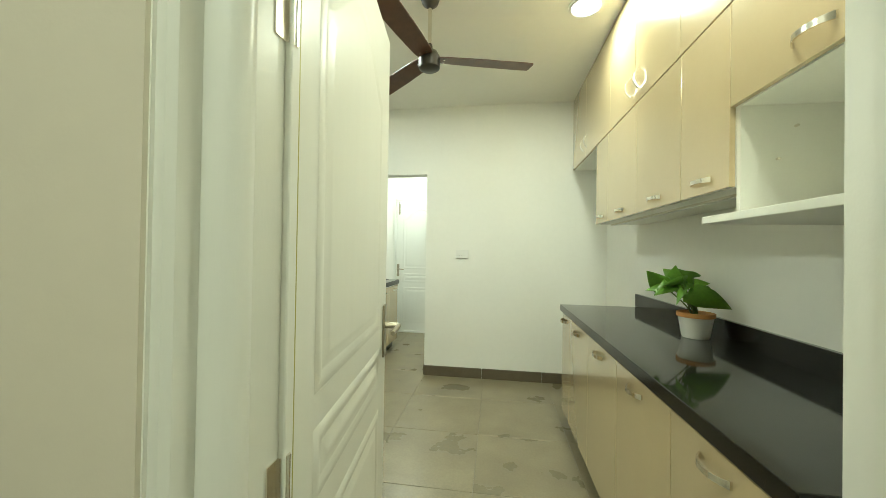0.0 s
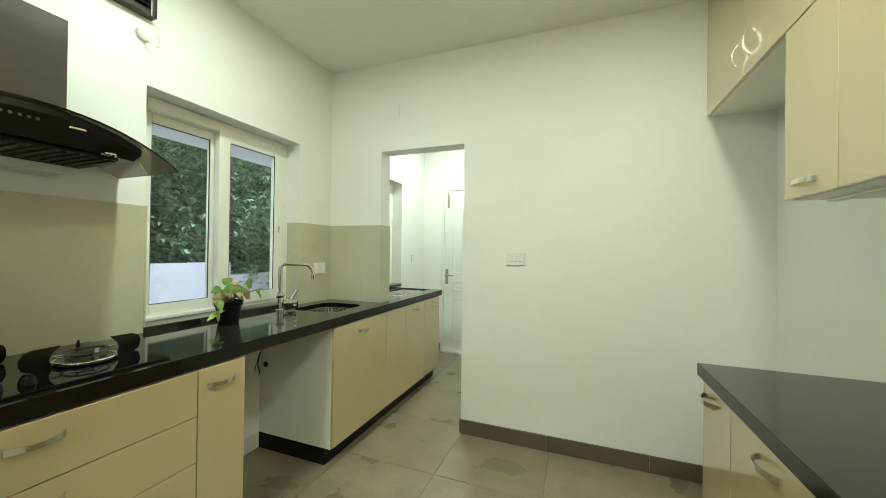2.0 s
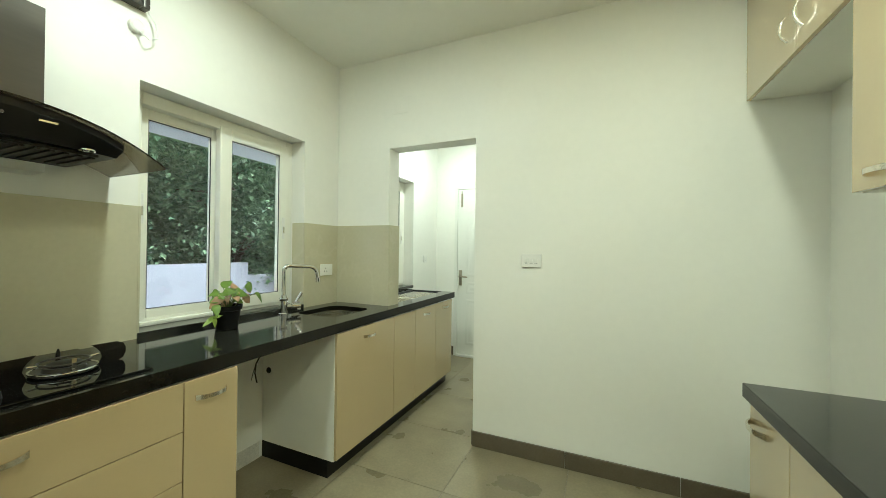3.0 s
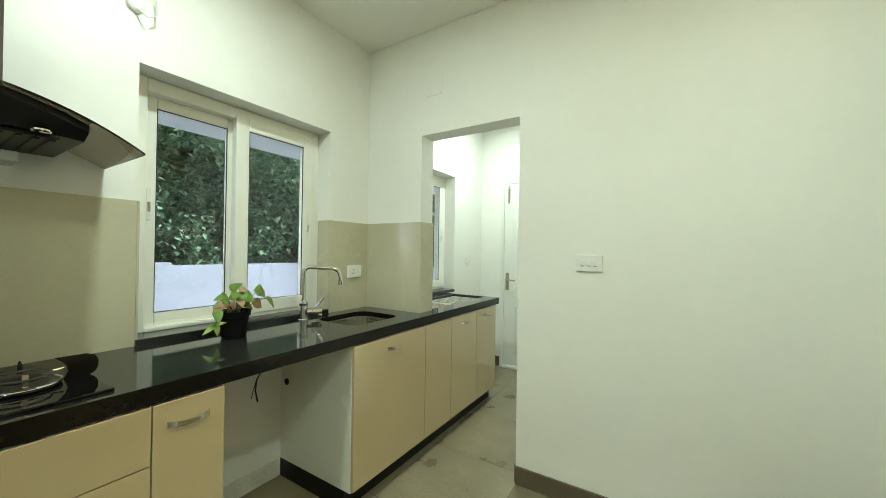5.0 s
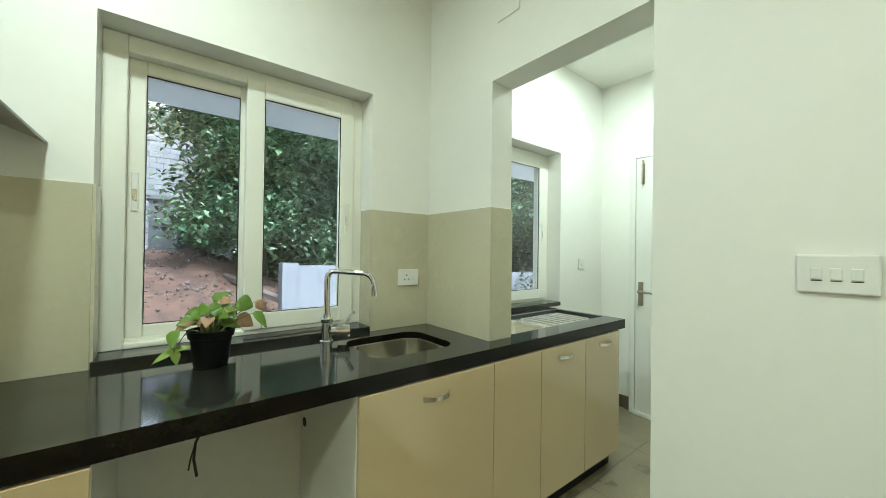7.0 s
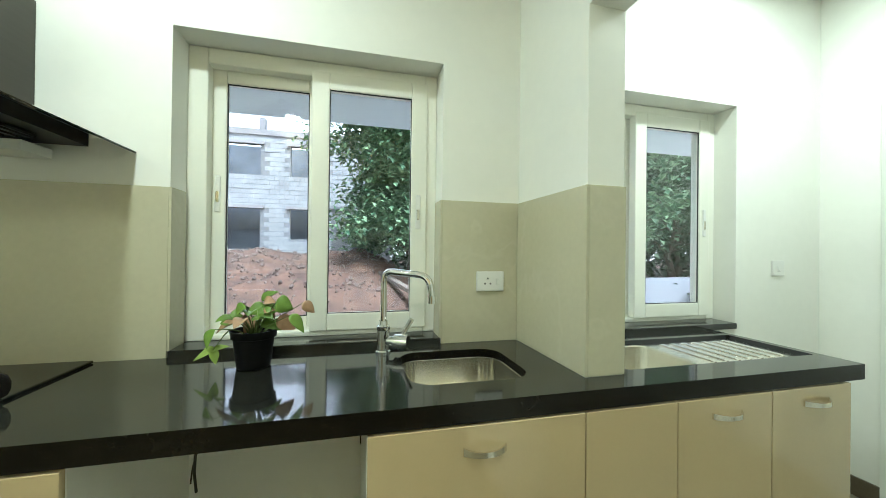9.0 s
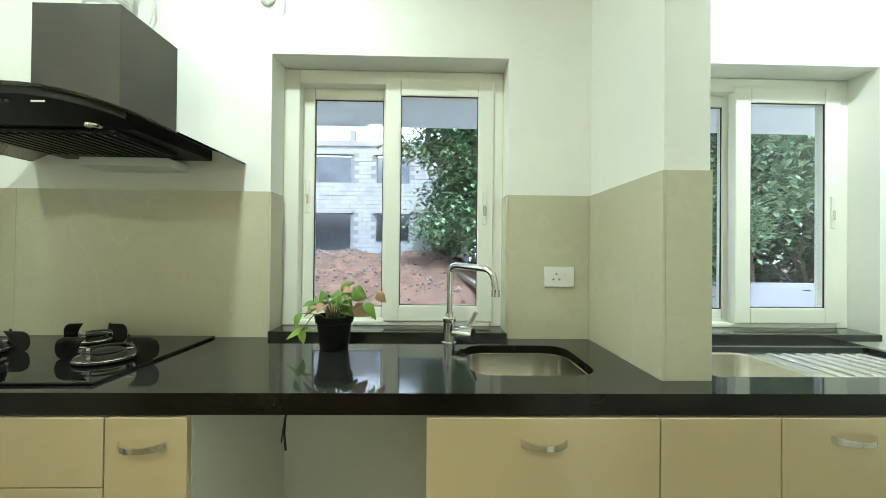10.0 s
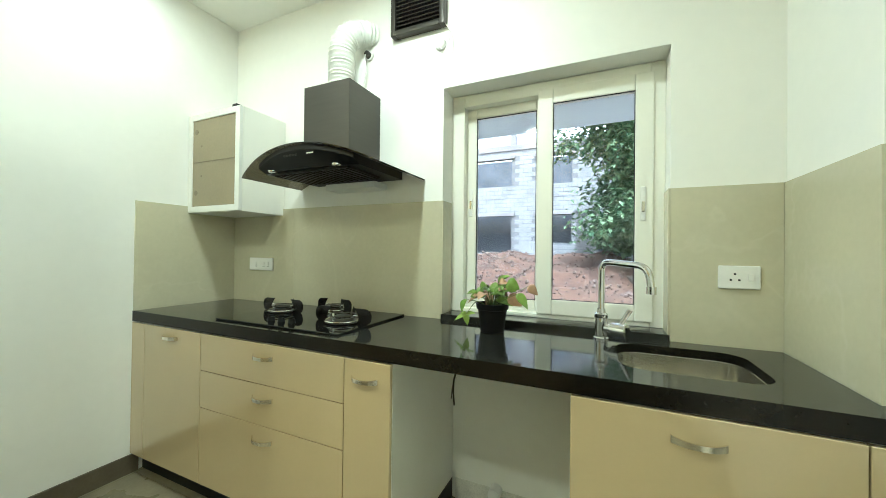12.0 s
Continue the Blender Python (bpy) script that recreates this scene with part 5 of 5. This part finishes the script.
part("post", boxes([(-8.36, -8.04, 4.40, 4.72, -0.7, 1.0)]), WHITEWASH, yw, smooth=None)


def tree(at, height, spread, leaves, seed, size=0.16, dark=False, low=0.25):
    """A tapered trunk with limbs and a ragged crown of single leaves."""
    r = random.Random(seed)
    t = thing("tree", at, "broad-leaved tree with a dense ragged crown" if not dark else "tree with dense foliage, shade put into its dark leaf colour", "tree", "trees behind the house")
    x, y, z = at
    bm = bmesh.new()
    pts = [Vector((x + r.uniform(-0.1, 0.1) * k, y + r.uniform(-0.1, 0.1) * k, z + height * 0.75 * k / 6)) for k in range(7)]
    add_tube(bm, pts, 0.1, 8, radii=[0.16 - 0.02 * k for k in range(7)])
    ends = []
    for k in range(13):
        p = pts[2 + k % 4]
        a = r.uniform(0, 2 * math.pi)
        e = p + Vector((math.cos(a) * spread * r.uniform(0.4, 0.85), math.sin(a) * spread * r.uniform(0.4, 0.85), height * r.uniform(-0.05, 0.32)))
        add_tube(bm, [p, p.lerp(e, 0.5) + Vector((0, 0, 0.2)), e], 0.04, 6, radii=[0.06, 0.04, 0.015])
        ends.append(e)
    part("trunk", bm, BARK, t)
    ends += [pts[-1] + Vector((0, 0, height * 0.15)), pts[-2]]
    vs, fs = [], []
    clumps = []
    for e in ends:
        for _ in range(7):
            clumps.append(e + Vector((r.gauss(0, spread * 0.26), r.gauss(0, spread * 0.26), r.gauss(0, height * 0.10))))
    for k in range(int(height * low * 6)):
        a = r.uniform(0, 2 * math.pi)
        clumps.append(Vector((x + math.cos(a) * spread * r.uniform(0.3, 0.9), y + math.sin(a) * spread * r.uniform(0.3, 0.9), z + height * r.uniform(0.10, 0.5))))
    for _ in range(leaves):
        c = r.choice(clumps)
        p = c + Vector((r.gauss(0, 0.33), r.gauss(0, 0.33), r.gauss(0, 0.26)))
        if p.z < z + 0.2:
            continue
        a, tilt = r.uniform(0, 2 * math.pi), r.uniform(-0.9, 0.5)
        d = Vector((math.cos(a) * math.cos(tilt), math.sin(a) * math.cos(tilt), math.sin(tilt)))
        s = d.cross(Vector((r.uniform(-0.5, 0.5), r.uniform(-0.5, 0.5), 1))).normalized()
        L = size * r.uniform(0.7, 1.4)
        n_ = s.cross(d) * (L * 0.08)
        i = len(vs)
        vs += [p, p + d * L * 0.45 + s * L * 0.31 + n_, p + d * L + Vector((0, 0, -L * 0.15)), p + d * L * 0.45 - s * L * 0.31 + n_, p + d * L * 0.5 - n_]
        fs += [(i, i + 1, i + 4), (i + 1, i + 2, i + 4), (i + 2, i + 3, i + 4), (i + 3, i, i + 4)]
    me = bpy.data.meshes.new("crown")
    me.from_pydata([v - BASE[t] for v in vs], [], fs)
    # dark trees take the leaf colour with shade painted in
    me.materials.append(FOLIAGE_SHADED if dark else FOLIAGE)
    ob = new("crown", me)
    ob.parent = t
    tagged(ob, "crown of many small leaves")
    return t


tree((-11.6, 4.75, -0.5), 6.4, 2.3, 26000, 1, 0.18)
tree((-13.5, 7.6, -0.5), 7.0, 2.6, 18000, 2, 0.20)
tree((-10.2, 8.6, -0.5), 6.0, 2.4, 26000, 5, 0.145)
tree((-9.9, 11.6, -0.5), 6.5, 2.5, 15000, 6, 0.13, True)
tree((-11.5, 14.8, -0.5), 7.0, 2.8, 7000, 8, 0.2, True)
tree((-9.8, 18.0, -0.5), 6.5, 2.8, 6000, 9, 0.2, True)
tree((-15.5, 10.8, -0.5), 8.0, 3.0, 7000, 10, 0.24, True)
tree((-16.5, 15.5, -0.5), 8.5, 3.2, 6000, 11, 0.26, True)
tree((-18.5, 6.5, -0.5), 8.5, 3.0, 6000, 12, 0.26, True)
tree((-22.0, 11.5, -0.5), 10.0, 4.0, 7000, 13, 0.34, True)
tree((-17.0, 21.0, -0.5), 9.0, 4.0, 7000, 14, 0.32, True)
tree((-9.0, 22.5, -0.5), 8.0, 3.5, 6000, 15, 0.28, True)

# far woods behind
vs, fs = [], []
r4 = random.Random(21)
for _ in range(16000):
    a = r4.uniform(radians(88), radians(172))
    R = r4.uniform(26, 34)
    p = Vector((math.cos(a) * R, math.sin(a) * R + 2, r4.uniform(-0.4, 8.5 + 2 * math.sin(a * 17) + 1.3 * math.sin(a * 41))))
    d = Vector((r4.uniform(-1, 1), r4.uniform(-1, 1), r4.uniform(-1, 0.6))).normalized()
    s = d.cross(Vector((0.2, 0.1, 1))).normalized()
    L = r4.uniform(0.5, 1.1)
    i = len(vs)
    vs += [p, p + d * L * 0.5 + s * L * 0.33, p + d * L, p + d * L * 0.5 - s * L * 0.33]
    fs += [(i, i + 1, i + 2, i + 3)]
me = bpy.data.meshes.new("far_woods")
me.from_pydata(vs, [], fs)
me.materials.append(FOLIAGE_SHADED)
tagged(new("far_woods", me), "dense woodland beyond the yard, coloured dark for shade", "trees", kind="stuff")

# planks, rubble and an old rail in the yard
r5 = random.Random(5)
for k in range(9):
    x, y = -7.3 + r5.uniform(-0.7, 0.5), 5.0 + k * 0.33 + r5.uniform(-0.3, 0.3)
    L = r5.uniform(0.5, 1.1)
    bm = box(-L, L, -0.06, 0.06, -0.025, 0.025, bev=0.004, seg=1)
    zz = terrain(x, y) + 0.16 + 0.03 * k
    bmesh.ops.transform(bm, verts=bm.verts, matrix=pose(x, y, zz, r5.uniform(-10, 10), r5.uniform(-20, 20), r5.uniform(0, 180)))
    solid("plank", bm, PLANK, "weathered grey plank lying on a scrap heap", "plank", "scrap planks")
bm = box(-1.9, 1.9, -0.09, 0.09, -0.05, 0.05, bev=0.01, seg=1)
bmesh.ops.transform(bm, verts=bm.verts, matrix=pose(-9.6, 4.05, 0.42, 0, 14, 28))
solid("timber_beam", bm, PLANK, "long weathered timber lying across the earth heap", "timber")
seed = bmesh.new()
bmesh.ops.create_icosphere(seed, subdivisions=1, radius=1.0)
seed.verts.index_update()
ball = [v.co.copy() for v in seed.verts]
tris = [[v.index for v in f.verts] for f in seed.faces]
seed.free()
vs, fs = [], []
for k in range(5000):
    x, y = r5.uniform(-14.5, -6.8), r5.uniform(-7, 6)
    s = abs(r5.gauss(0, 0.022)) + 0.010
    m = pose(x, y, terrain(x, y) + s * 0.3, r5.uniform(0, 90), r5.uniform(0, 90), 0)
    i = len(vs)
    vs += [m @ ((v + Vector((r5.uniform(-1, 1), r5.uniform(-1, 1), r5.uniform(-1, 1))) * 0.22) * s) for v in ball]
    fs += [[i + j for j in f] for f in tris]
me = bpy.data.meshes.new("rubble")
me.from_pydata(vs, [], fs)
me.materials.append(STONE)
tagged(new("rubble", me), "scattered broken stones on the red earth", "rubble", kind="stuff")
gr = thing("stair_rail", (-16.5, 7.2, 0), "faded green sloping stair rail among the trees", "rail")
part("handrail", tube([(-15.9, 5.6, 1.9), (-15.2, 7.4, 0.9)], 0.05, 8), GREEN_RAIL, gr)
part("handrail", tube([(-15.9, 5.6, 1.45), (-15.2, 7.4, 0.45)], 0.04, 8), GREEN_RAIL, gr)
for k in range(7):
    u = k / 6
    x, y, z = -15.9 + 0.7 * u, 5.6 + 1.8 * u, 1.9 - 1.0 * u
    part("post", tube([(x, y, z), (x, y, z - 0.95)], 0.035, 6), GREEN_RAIL, gr)

# white hazy distance
solid("backdrop", boxes([(-71, -70, -90, 110, -2, 60)]), HAZE, "white hazy overcast sky in the distance", "sky", kind="structure", smooth=None)

# ---- floor tiles ----
T = 0.6
X0, Y0 = -0.15, 0.16
tiles = {}
for i in range(-4, 3):
    for j in range(-4, 10):
        x0, x1 = max(X0 + i * T, WO + 0.01), min(X0 + (i + 1) * T, RX)
        y0, y1 = max(Y0 + j * T, -2.2), min(Y0 + (j + 1) * T, EY)
        if x1 - x0 < 0.03 or y1 - y0 < 0.03:
            continue
        key = (round(x1 - x0, 3), round(y1 - y0, 3))
        if key not in tiles:
            w, h = key
            tiles[key] = mesh_of(box(-w / 2 + 0.0012, w / 2 - 0.0012, -h / 2 + 0.0012, h / 2 - 0.0012, -0.004, 0.0, bev=0.0012, seg=1), "floor_tile", FLOOR_TILE)
        ob = new("floor_tile", tiles[key])
        ob.parent = floor
        ob.location = ((x0 + x1) / 2, (y0 + y1) / 2, 0)
